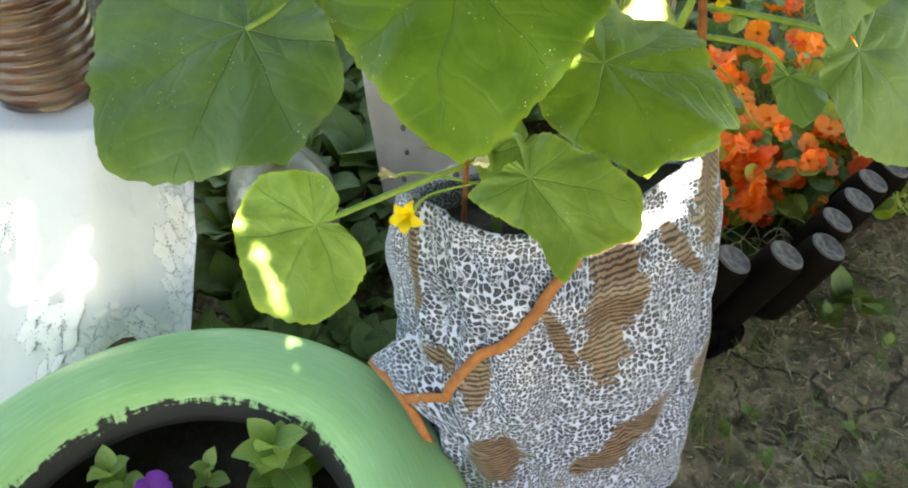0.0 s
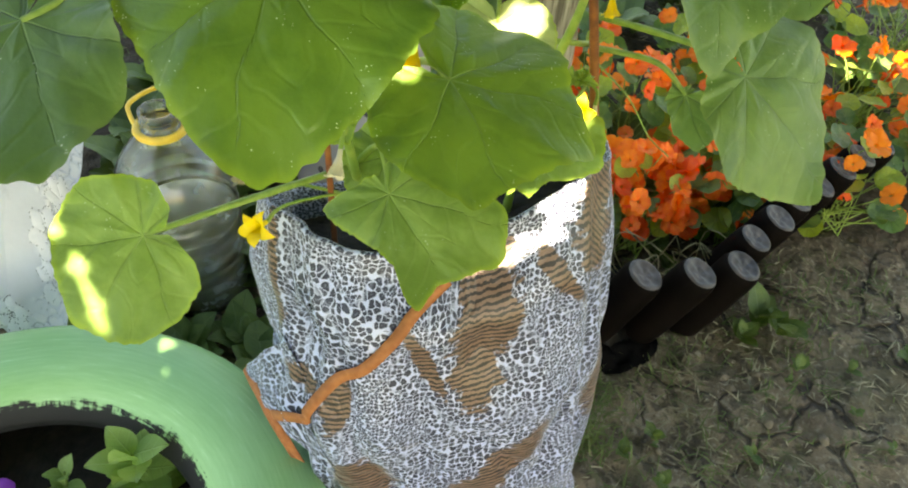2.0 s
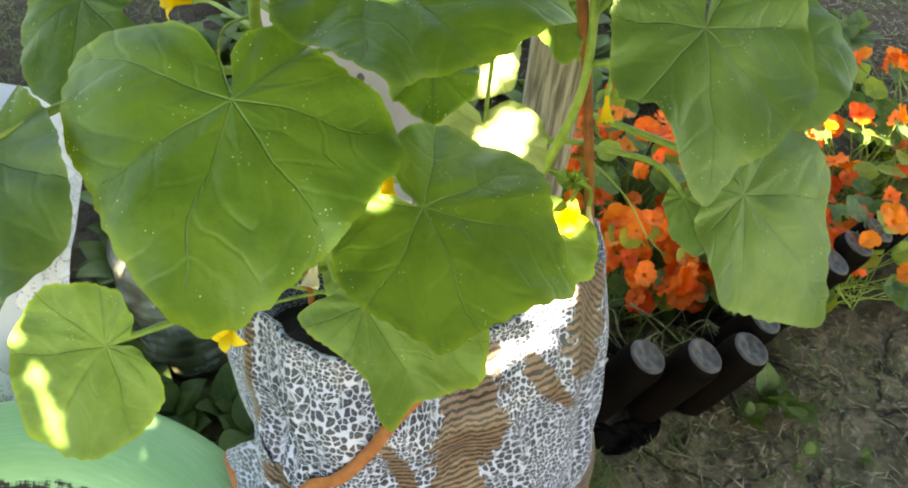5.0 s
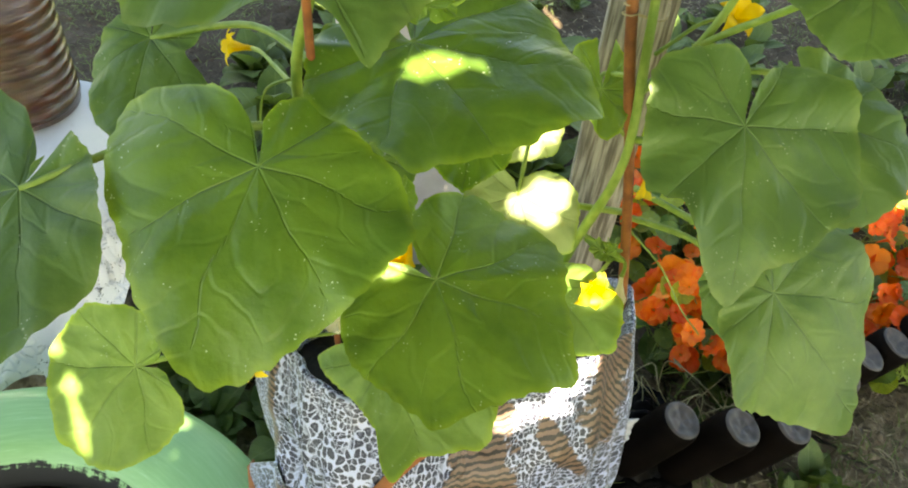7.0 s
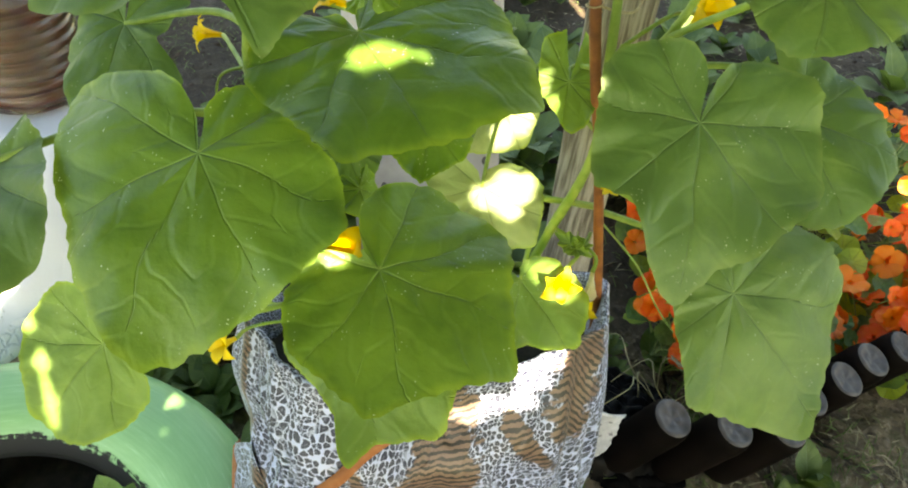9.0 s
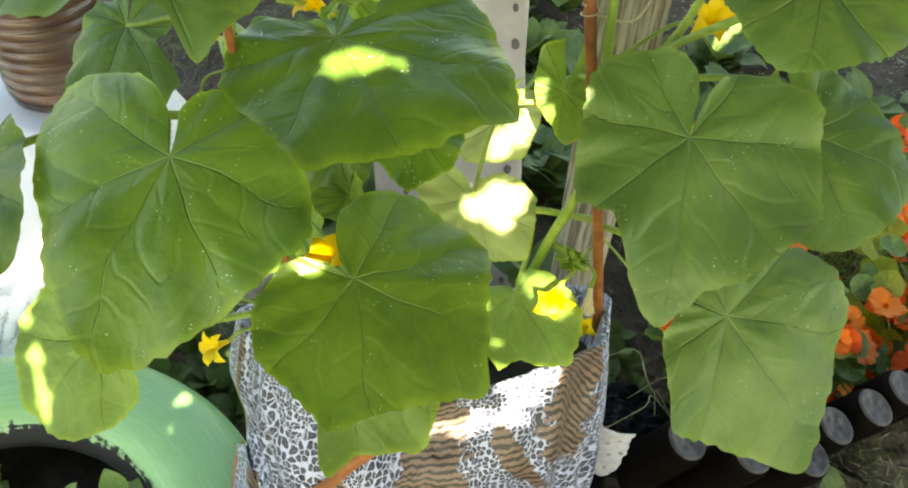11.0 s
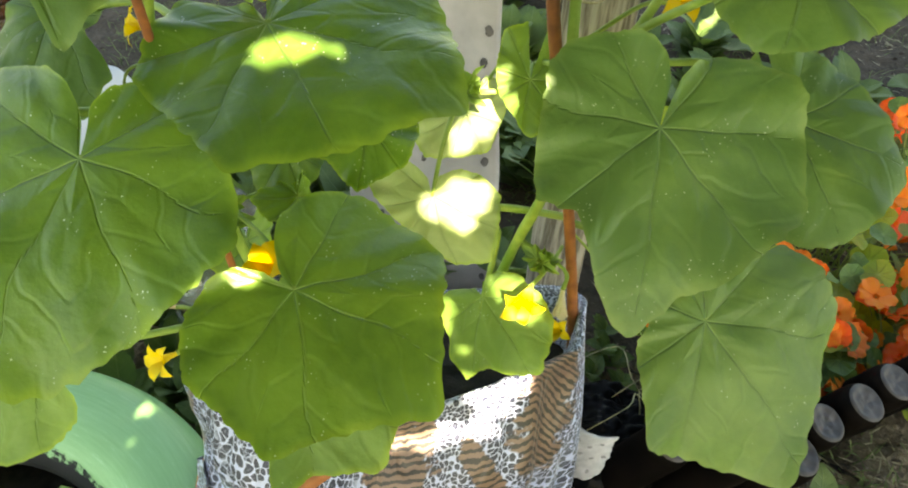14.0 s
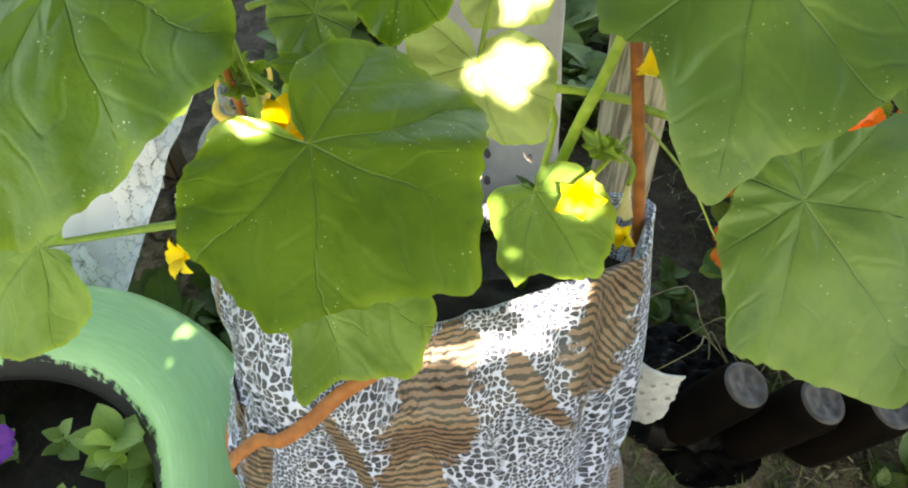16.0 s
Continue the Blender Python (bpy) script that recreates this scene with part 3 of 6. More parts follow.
# length of cloth along the wall from the far end to the way q (q from -pi to pi)
ARC = [0.0]
for k in range(720):
    ARC.append(ARC[-1] + (bag_flat(-math.pi + (k + 1) * math.pi / 360) - bag_flat(-math.pi + k * math.pi / 360)).length)


def cloth_u(q):
    x = (q + math.pi) % (2 * math.pi) / math.pi * 360
    k = min(int(x), 719)
    return ARC[k] + (ARC[k + 1] - ARC[k]) * (x - k)


# fields of tiger print on the cloth: way round, height, half sizes, lean
TAN_FIELDS = [(cloth_u(q), *rest) for q, *rest in (
    (-1.52, 0.44, 0.052, 0.055, 0.0), (-1.57, 0.38, 0.034, 0.045, 0.15), (-1.80, 0.392, 0.011, 0.045, 0.64), (-1.5, 0.225, 0.034, 0.055, -1.05), (-0.72, 0.466, 0.031, 0.048, 0.0),
    (-1.06, 0.432, 0.01, 0.03, 0.87), (-2.2, 0.225, 0.034, 0.045, 0.0), (-2.38, 0.345, 0.013, 0.03, 0.0), (-3.1, 0.43, 0.014, 0.07, 0.0), (-2.8, 0.345, 0.022, 0.012, -0.7), (-1.75, 0.1, 0.05, 0.03, 0.0), (-0.4, 0.25, 0.03, 0.06, 0.0))]


def build_bag():
    bag = thing("shopping_bag", (0.14, 0.58, 0.0), "leopard and tan tiger print cloth shopping bag filled with soil", "bag")
    bm = bmesh.new()
    layer = bm.loops.layers.uv.new("cloth")
    n, rows = 120, 46
    where = {}
    rings = []
    for i in range(rows + 1):
        z = 0.49 * i / rows
        ring = []
        for j in range(n):
            q = -math.pi + 2 * math.pi * j / n
            v = bm.verts.new(bag_point(q, z))
            where[v] = (q, z)
            ring.append(v)
        rings.append(ring)
    # the hem turns over and runs down inside
    for dz, inset in ((0.003, 0.003), (0.0, 0.007), (-0.03, 0.009), (-0.075, 0.011)):
        ring = []
        for j in range(n):
            q = -math.pi + 2 * math.pi * j / n
            v = bm.verts.new(bag_point(q, 0.49, -inset) + Vector((0, 0, dz)))
            where[v] = (q, 0.49 + (0.003 - dz) + inset)
            ring.append(v)
        rings.append(ring)
    for r0, r1 in zip(rings, rings[1:]):
        for j in range(n):
            f = bm.faces.new((r0[j], r0[(j + 1) % n], r1[(j + 1) % n], r1[j]))
            for loop in f.loops:
                q, z = where[loop.vert]
                loop[layer].uv = (ARC[-1] if j == n - 1 and q < 0 else cloth_u(q), z)
    part("bag_body", bm, bag_cloth(), bag)
    # soil inside
    bm = bmesh.new()
    c = bm.verts.new((0.14, 0.62, 0.445))
    loops = []
    for f in (0.4, 0.75, 1.0):
        loops.append([bm.verts.new(Vector((0.14, 0.62, 0.43)).lerp(bag_point(2 * math.pi * j / 48, 0.43, -0.004), f) + Vector((0, 0, 0.01 * noise.noise((j * 0.7, f * 9, 1))))) for j in range(48)])
    for j in range(48):
        bm.faces.new((c, loops[0][j], loops[0][(j + 1) % 48]))
        for l0, l1 in zip(loops, loops[1:]):
            bm.faces.new((l0[j], l1[j], l1[(j + 1) % 48], l0[(j + 1) % 48]))
    part("soil_fill", bm, M_BLACKSOIL, bag, "dark soil inside the bag")
    # strap across the front, and its slack loop over the tyre
    def ribbon(pts, width, n=60, face=None):
        bm = bmesh.new()
        line = smooth_path(pts, n)
        ring = None
        for i, p in enumerate(line):
            d = (line[min(i + 1, n)] - line[max(i - 1, 0)]).normalized()
            out = face or (p - Vector((0.15, 0.6, p.z))).normalized()
            w = d.cross(out).normalized() * (width / 2)
            o = d.cross(w).normalized() * 0.0008
            vs = [bm.verts.new(p + a) for a in (w + o, w * 0.7 + o * 1.7, -w * 0.7 + o * 1.7, -w + o, -w - o, w - o)]
            if ring:
                for j in range(6):
                    bm.faces.new((ring[j], ring[(j + 1) % 6], vs[(j + 1) % 6], vs[j]))
            else:
                bm.faces.new(vs[::-1])
            ring = vs
        bm.faces.new(ring)
        bmesh.ops.recalc_face_normals(bm, faces=bm.faces)
        return bm
    part("strap", ribbon([bag_point(q, z, 0.005) for q, z in STRAP] + [Vector(v) for v in ((0.006, 0.45, 0.335), (0.003, 0.452, 0.318), (-0.012, 0.463, 0.302), (-0.03, 0.478, 0.278), (-0.044, 0.492, 0.256))], 0.0118, 90), M_STRAP, bag, "rust orange woven strap")
    # slack gusset between the strap's loop and the wall
    bm = bmesh.new()
    layer = bm.loops.layers.uv.new("cloth")
    outer, inner = smooth_path(LOOP[:4], 10), smooth_path([bag_point(q, z, 0.002) for q, z in ((-3.0, 0.365), (-2.8, 0.345), (-2.6, 0.31), (-2.35, 0.25))], 10)
    rows = [[bm.verts.new(a.lerp(b, k / 6) + Vector((-0.2, -0.4, 0.6)) * (0.012 * math.sin(math.pi * k / 6) + 0.006 * math.sin(k * 2.1 + i))) for k in range(7)] for i, (a, b) in enumerate(zip(outer, inner))]
    for i in range(10):
        for k in range(6):
            f = bm.faces.new((rows[i][k], rows[i][k + 1], rows[i + 1][k + 1], rows[i + 1][k]))
            for loop, (a, b) in zip(f.loops, ((i, k), (i, k + 1), (i + 1, k + 1), (i + 1, k))):
                loop[layer].uv = (1.4 + 0.011 * a, 0.2 + 0.012 * b)
    part("gusset_flap", bm, bpy.data.materials["printed_cloth"], bag)
    part("strap", ribbon(LOOP, 0.0115, 60, Vector((-0.35, -0.5, 0.8))), M_STRAP, bag, "rust orange woven strap")
    return bag


STRAP = ((-1.72, 0.468), (-1.9, 0.452), (-2.02, 0.431), (-2.17, 0.399), (-2.36, 0.378), (-2.47, 0.358))
LOOP = ((-0.095, 0.58, 0.215), (-0.079, 0.55, 0.232), (-0.062, 0.52, 0.248), (-0.046, 0.494, 0.252), (-0.03, 0.478, 0.228), (-0.014, 0.468, 0.19))
build_bag()


# ---- tyre planter ----
def build_tyre():
    at = Vector((-0.301, 0.317, 0.0))
    tyre = thing("tyre_planter", at, "mint green painted car tyre lying flat as a soil planter", "planter")
    H = 0.208
    prof = []
    for i in range(15):
        a = math.pi * (i / 14)
        s, c = math.sin(a), math.cos(a)
        prof.append((0.27 + 0.081 * s ** 0.55 if s > 0 else 0.27, H / 2 - H / 2 * math.copysign(abs(c) ** 0.62, c)))
    prof = [(0.208, 0.03), (0.223, 0.008)] + prof + [(0.246, H - 0.003), (0.232, H - 0.012), (0.22, H - 0.026), (0.212, H - 0.042), (0.21, H - 0.052), (0.223, H - 0.058), (0.27, H - 0.06), (0.313, H * 0.6), (0.313, 0.05), (0.223, 0.025)]
    bm = bmesh.new()
    lathe(bm, prof, 96, at)
    for v in bm.verts:
        d = v.co - at
        v.co.z += 0.002 * noise.noise((d.x * 7, d.y * 7, d.z * 7))
    m, t, p = nodes_of("painted_rubber")
    v = t.nodes.new("ShaderNodeTexCoord").outputs["Object"]
    sub = t.nodes.new("ShaderNodeVectorMath")
    sub.operation = "SUBTRACT"
    t.links.new(v, sub.inputs[0])
    sub.inputs[1].default_value = at
    mul = t.nodes.new("ShaderNodeVectorMath")
    mul.operation = "MULTIPLY"
    t.links.new(sub.outputs[0], mul.inputs[0])
    mul.inputs[1].default_value = (1, 1, 0)
    ln = t.nodes.new("ShaderNodeVectorMath")
    ln.operation = "LENGTH"
    t.links.new(mul.outputs[0], ln.inputs[0])
    r = ln.outputs["Value"]
    sep = t.nodes.new("ShaderNodeSeparateXYZ")
    t.links.new(sub.outputs[0], sep.inputs[0])
    ang = calc(t, "ARCTAN2", sep.outputs[1], sep.outputs[0])
    com = t.nodes.new("ShaderNodeCombineXYZ")
    val(t, calc(t, "MULTIPLY", r, 26.0), com.inputs[0])
    val(t, calc(t, "MULTIPLY", ang, 0.5), com.inputs[1])
    brush = noised(t, 9.0, 5.0, 0.7, vector=com.outputs[0])
    com2 = t.nodes.new("ShaderNodeCombineXYZ")
    val(t, calc(t, "MULTIPLY", r, 3.0), com2.inputs[0])
    val(t, calc(t, "MULTIPLY", ang, 3.2), com2.inputs[1])
    ragged = noised(t, 5.0, 6.0, 0.75, vector=com2.outputs[0])
    blot = noised(t, 6.0, 3.0, vector=v)
    green = mixed(t, step(t, calc(t, "ADD", calc(t, "MULTIPLY", brush, 0.5), calc(t, "MULTIPLY", blot, 0.5)), 0.34, 0.66), (0.24, 0.48, 0.2), (0.32, 0.57, 0.26))
    green = mixed(t, calc(t, "MULTIPLY", step(t, brush, 0.58, 0.7), 0.3), green, (0.5, 0.72, 0.48))
    edge = calc(t, "ADD", r, calc(t, "ADD", calc(t, "MULTIPLY", calc(t, "SUBTRACT", ragged, 0.5), 0.026), calc(t, "MULTIPLY", calc(t, "SUBTRACT", brush, 0.5), 0.03)))
    top = step(t, sep.outputs[2], 0.02, 0.05)
    paint = calc(t, "MULTIPLY", step(t, edge, 0.222, 0.2255), top)
    col = mixed(t, paint, mixed(t, blot, (0.005, 0.005, 0.005), (0.012, 0.012, 0.011)), green)
    val(t, col, p.inputs["Base Color"])
    val(t, calc(t, "MULTIPLY_ADD", paint, -0.34, 0.7), p.inputs["Roughness"])
    bumped(t, p, calc(t, "ADD", calc(t, "MULTIPLY", brush, 0.35), paint), 0.1, 0.001)
    part("tyre", bm, m, tyre)
    bm = bmesh.new()
    c = bm.verts.new(at + Vector((0, 0, 0.10)))
    rings = []
    for k in range(1, 9):
        rr = 0.3 * k / 8
        rings.append([bm.verts.new(at + Vector((rr * math.cos(a), rr * math.sin(a), 0.10 + 0.014 * noise.noise((rr * 20 * math.cos(a), rr * 20 * math.sin(a), 4)) + 0.006 * noise.noise((rr * 60 * math.cos(a), rr * 60 * math.sin(a), 7)))) ) for a in (2 * math.pi * j / 64 for j in range(64))])
    for j in range(64):
        bm.faces.new((c, rings[0][j], rings[0][(j + 1) % 64]))
        for r0, r1 in zip(rings, rings[1:]):
            bm.faces.new((r0[j], r1[j], r1[(j + 1) % 64], r0[(j + 1) % 64]))
    part("soil_fill", bm, M_BLACKSOIL, tyre, "black potting soil")
    return at


TYRE = build_tyre()


# ---- cucumber plants ----
def star_flower(size=0.018, petals=5, seed=0, tube_len=0.012, spread=0.9):
    """A five-petalled trumpet flower: petals along +z opening outward, with a ridge and curled tips."""
    rnd = random.Random(seed)
    bm = bmesh.new()
    for k in range(petals):
        a = 2 * math.pi * k / petals + rnd.uniform(-0.12, 0.12)
        ca, sa = math.cos(a), math.sin(a)
        ln, op = size * rnd.uniform(0.85, 1.15), spread * rnd.uniform(0.8, 1.15)
        rows = []
        for i in range(7):
            f = i / 6
            r = 0.0025 + ln * f * math.sin(op * (0.5 + 0.5 * f))
            z = tube_len * 0.2 + ln * f * math.cos(op * (0.5 + 0.6 * f)) - 0.25 * ln * f ** 4
            w = ln * (0.1 + 0.24 * math.sin(math.pi * min(f * 0.75 + 0.1, 1))) * (1 - 0.93 * f ** 3)
            row = []
            for j in (-1, -0.5, 0, 0.5, 1):
                x, y = r, j * w
                row.append(bm.verts.new((x * ca - y * sa, x * sa + y * ca, z + 0.12 * w * abs(j) + 0.0006 * rnd.uniform(-1, 1))))
            rows.append(row)
        for r0, r1 in zip(rows, rows[1:]):
            for j in range(4):
                bm.faces.new((r0[j], r0[j + 1], r1[j + 1], r1[j]))
    lathe(bm, [(0.0, -tube_len), (0.002, -tube_len * 0.9), (0.0026, -tube_len * 0.3), (0.0045, tube_len * 0.25)], 10)
    return bm


def facing(at, way):
    q = Vector(way).to_track_quat("Z", "Y").to_matrix().to_4x4()
    q.translation = at
    return q


def cucumber_flower(plant, at, way, size=0.02, seed=0, stalk=(), mat=None, spread=0.9, label="bright yellow five-petalled cucumber flower"):
    fl = part("flower", put(star_flower(size, 5, seed, 0.012, spread), facing(at, way)), mat or M_YELLOW, plant, label)
    if stalk:
        bm = bmesh.new()
        base = Vector(at) - Vector(way).normalized() * 0.011
        tube(bm, [base, *stalk], [0.0022, 0.0016, 0.0018], 12, 7, 0.05, seed)
        part("flower_stalk", bm, M_STEM, fl)
    return fl


def vine(plant, pts, r0, r1, seed):
    bm = bmesh.new()
    tube(bm, pts, [r0, (r0 + r1) / 2, r1], 40, 9, 0.08, seed)
    part("vine_stem", bm, M_STEM, plant, "ridged green cucumber vine stem")


def tendril(plant, pts, seed):
    bm = bmesh.new()
    tube(bm, pts, [0.0012, 0.0009, 0.0006], 30, 6, 0.0, seed)
    part("tendril", bm, M_STEM, plant, "thin curling green tendril")


left_vine = thing("cucumber_plant", (0.04, 0.60, 0.44), "climbing cucumber plant with broad green leaves, yellow flowers, on a rod", "plant", "cucumber plants in the bag")
right_vine = thing("cucumber_plant", (0.27, 0.67, 0.45), "climbing cucumber plant with broad green leaves, yellow flowers, on a rod", "plant", "cucumber plants in the bag")
A = [Vector(p) for p in ((0.06, 0.59, 0.43), (0.045, 0.58, 0.55), (0.02, 0.575, 0.68), (0.008, 0.57, 0.78), (0.03, 0.565, 0.88), (0.035, 0.565, 1.02))]
B = [Vector(p) for p in ((0.2, 0.65, 0.43), (0.212, 0.668, 0.53), (0.224, 0.672, 0.59), (0.246, 0.68, 0.68), (0.24, 0.695, 0.78), (0.228, 0.705, 0.9), (0.215, 0.71, 1.05))]
vine(left_vine, A, 0.0048, 0.0034, 1)
vine(right_vine, B, 0.0048, 0.0034, 2)

cucumber_leaf(left_vine, (0.015, 0.484, 0.773), (-0.03, -0.54, 0.84), (-0.00, -0.84, -0.54),
              ((-158, 0.022), (-154, 0.032), (-148, 0.048), (-137, 0.064), (-125, 0.080), (-115, 0.095), (-106, 0.106), (-92, 0.101), (-72, 0.097), (-58, 0.092), (-42, 0.095), (-26, 0.105), (-16, 0.116), (-7, 0.125), (0, 0.130), (5, 0.125), (16, 0.113), (29, 0.102), (46, 0.098), (63, 0.097), (76, 0.102), (86, 0.090), (97, 0.083), (112, 0.066), (135, 0.055), (163, 0.052), (176, 0.044), (189, 0.027)),
              [(0.018, 0.515, 0.762), (0.02, 0.565, 0.72)], droop=0.12, turn=-8, seed=11)
cucumber_leaf(left_vine, (0.124, 0.493, 0.697), (0.13, -0.26, 0.96), (0.96, -0.20, -0.18),
              ((-176, 0.020), (-167, 0.037), (-151, 0.051), (-136, 0.062), (-123, 0.069), (-105, 0.078), (-88, 0.078), (-72, 0.087), (-63, 0.095), (-56, 0.091), (-47, 0.087), (-30, 0.090), (-18, 0.100), (-8, 0.112), (5, 0.096), (24, 0.087), (49, 0.092), (61, 0.086), (74, 0.081), (93, 0.080), (104, 0.075), (121, 0.063), (136, 0.051), (145, 0.036), (155, 0.021), (166, 0.011)),
              [(0.10, 0.54, 0.68), (0.04, 0.598, 0.6)], mat=M_LEAF_LIT, droop=0.1, turn=52, seed=12)
cucumber_leaf(left_vine, (0.084, 0.576, 0.817), (0.02, -0.22, 0.98), (0.63, -0.76, -0.18),
              ((-175, 0.013), (-155, 0.027), (-143, 0.044), (-133, 0.058), (-115, 0.060), (-97, 0.068), (-82, 0.077), (-62, 0.076), (-40, 0.086), (-25, 0.103), (-16, 0.093), (-6, 0.092), (8, 0.096), (21, 0.104), (31, 0.115), (38, 0.127), (50, 0.114), (65, 0.103), (85, 0.098), (116, 0.090), (136, 0.068), (153, 0.047), (168, 0.016)),
              [(0.08, 0.61, 0.81), (0.03, 0.603, 0.82)], droop=0.1, turn=6, seed=13)
cucumber_leaf(left_vine, (-0.130, 0.460, 0.742), (-0.10, -0.40, 0.91), (-0.34, -0.85, -0.41),
              ((-176, 0.025), (-162, 0.014), (-137, 0.062), (-116, 0.100), (-98, 0.114), (-85, 0.115), (-42, 0.112), (-21, 0.130), (40, 0.110), (76, 0.082), (105, 0.060), (134, 0.049), (176, 0.046)),
              [(-0.05, 0.52, 0.76), (0.022, 0.603, 0.72)], mat=M_LEAF_PALE, droop=0.08, seed=14)
cucumber_leaf(left_vine, (-0.109, 0.475, 0.549), (0.15, -0.77, 0.62), (-0.33, -0.63, -0.70),
              ((-228, 0.017), (-201, 0.031), (-171, 0.044), (-135, 0.052), (-113, 0.063), (-91, 0.066), (-69, 0.071), (-49, 0.071), (-30, 0.079), (-16, 0.091), (0, 0.088), (18, 0.086), (40, 0.074), (64, 0.061), (80, 0.045), (100, 0.026), (114, 0.018)),
              [(-0.04, 0.525, 0.545), (0.045, 0.596, 0.53)], mat=M_LEAF_YOUNG, droop=0.05, turn=-58, seed=15, label="young yellow-green cucumber leaf")
cucumber_leaf(left_vine, (0.081, 0.527, 0.559), (-0.25, -0.55, 0.80), (0.35, -0.82, -0.45),
              ((-165, 0.018), (-122, 0.030), (-100, 0.061), (-80, 0.052), (-60, 0.046), (-32, 0.048), (-15, 0.060), (-10, 0.090), (-6, 0.102), (8, 0.085), (24, 0.093), (39, 0.109), (60, 0.100), (80, 0.072), (103, 0.049), (144, 0.046), (170, 0.026)),
              [(0.07, 0.57, 0.575), (0.045, 0.597, 0.53)], mat=M_LEAF_YOUNG, droop=0.2, turn=10, seed=16, label="young yellow-green cucumber leaf")
cucumber_leaf(left_vine, (0.056, 0.469, 0.926), (0.10, -0.45, 0.89), (0.57, -0.70, -0.42),
              ((-176, 0.048), (-167, 0.067), (-143, 0.079), (-120, 0.082), (-80, 0.083), (-16, 0.043), (-3, 0.050), (0, 0.074), (22, 0.066), (42, 0.068), (57, 0.066), (79, 0.068), (119, 0.063), (155, 0.029), (176, 0.039)),
              [(0.08, 0.53, 0.93), (0.046, 0.6, 0.9)], mat=M_LEAF_PALE, droop=0.1, seed=17)
cucumber_leaf(left_vine, (-0.148, 0.658, 0.735), (0.00, -0.51, 0.86), (0.03, -0.86, -0.51),
              ((-176, 0.026), (-156, 0.028), (-98, 0.036), (-52, 0.056), (-18, 0.082), (3, 0.093), (33, 0.089), (58, 0.070), (72, 0.033), (122, 0.057), (176, 0.027)),
              [(-0.06, 0.66, 0.76), (0.02, 0.605, 0.76)], mat=M_LEAF_PALE, droop=0.1, seed=18)
cucumber_leaf(right_vine, (0.306, 0.611, 0.776), (0.20, -0.62, 0.75), (0.13, -0.75, -0.65),
              ((-186, 0.026), (-179, 0.042), (-168, 0.051), (-155, 0.058), (-140, 0.064), (-126, 0.072), (-114, 0.073), (-94, 0.068), (-71, 0.072), (-54, 0.081), (-46, 0.074), (-38, 0.068), (-26, 0.081), (-15, 0.099), (-8, 0.112), (-2, 0.123), (3, 0.113), (15, 0.097), (28, 0.096), (43, 0.093), (59, 0.096), (67, 0.102), (82, 0.091), (107, 0.087), (116, 0.087), (129, 0.073), (143, 0.059), (156, 0.047), (164, 0.03)),
              [(0.30, 0.64, 0.74), (0.25, 0.685, 0.70)], mat=M_LEAF_PALE, droop=0.1, seed=21)
cucumber_leaf(right_vine, (0.366, 0.581, 0.658), (0.35, -0.60, 0.72), (0.65, -0.40, -0.65),
              ((-178, 0.032), (-139, 0.036), (-117, 0.036), (-102, 0.045), (-69, 0.066), (-56, 0.090), (-35, 0.091), (-14, 0.108), (0, 0.132), (8, 0.121), (29, 0.100), (50, 0.096), (65, 0.101), (80, 0.093), (100, 0.080), (106, 0.057), (117, 0.045), (140, 0.04), (176, 0.034)),
              [(0.34, 0.63, 0.655), (0.265, 0.70, 0.64)], mat=M_LEAF_PALE, droop=0.1, turn=8, seed=22)
cucumber_leaf(right_vine, (0.400, 0.730, 0.722), (0.10, -0.55, 0.83), (0.55, -0.66, -0.50),
              ((-176, 0.055), (-155, 0.049), (-91, 0.046), (-45, 0.069), (-14, 0.091), (1, 0.094), (41, 0.091), (66, 0.073), (94, 0.060), (141, 0.058), (172, 0.064), (176, 0.061)),
              [(0.35, 0.74, 0.75), (0.258, 0.72, 0.74)], mat=M_LEAF_PALE, droop=0.1, seed=23)
cucumber_leaf(right_vine, (0.351, 0.639, 0.875), (0.10, -0.50, 0.86), (0.01, -0.86, -0.51),
              ((-176, 0.039), (-132, 0.037), (-88, 0.046), (-64, 0.052), (-25, 0.055), (0, 0.053), (33, 0.054), (70, 0.057), (105, 0.057), (139, 0.053), (176, 0.042)),
              [(0.323, 0.68, 0.829), (0.278, 0.71, 0.776), (0.243, 0.69, 0.74)], mat=M_LEAF_PALE, droop=0.1, seed=24)
cucumber_leaf(right_vine, (0.165, 0.630, 0.665), (0.20, -0.80, 0.56), (0.73, -0.26, -0.63),
              ((-204, 0.014), (-181, 0.036), (-156, 0.053), (-138, 0.048), (-96, 0.033), (-43, 0.037), (-17, 0.054), (4, 0.064), (18, 0.056), (53, 0.050), (71, 0.041), (96, 0.030), (120, 0.017), (136, 0.012)),
              [(0.166, 0.655, 0.70), (0.172, 0.69, 0.716), (0.21, 0.71, 0.71), (0.242, 0.69, 0.70)], thick=0.002, mat=M_LEAF_SILVER, droop=0.05, turn=-20, seed=25, label="young pale cucumber leaf")
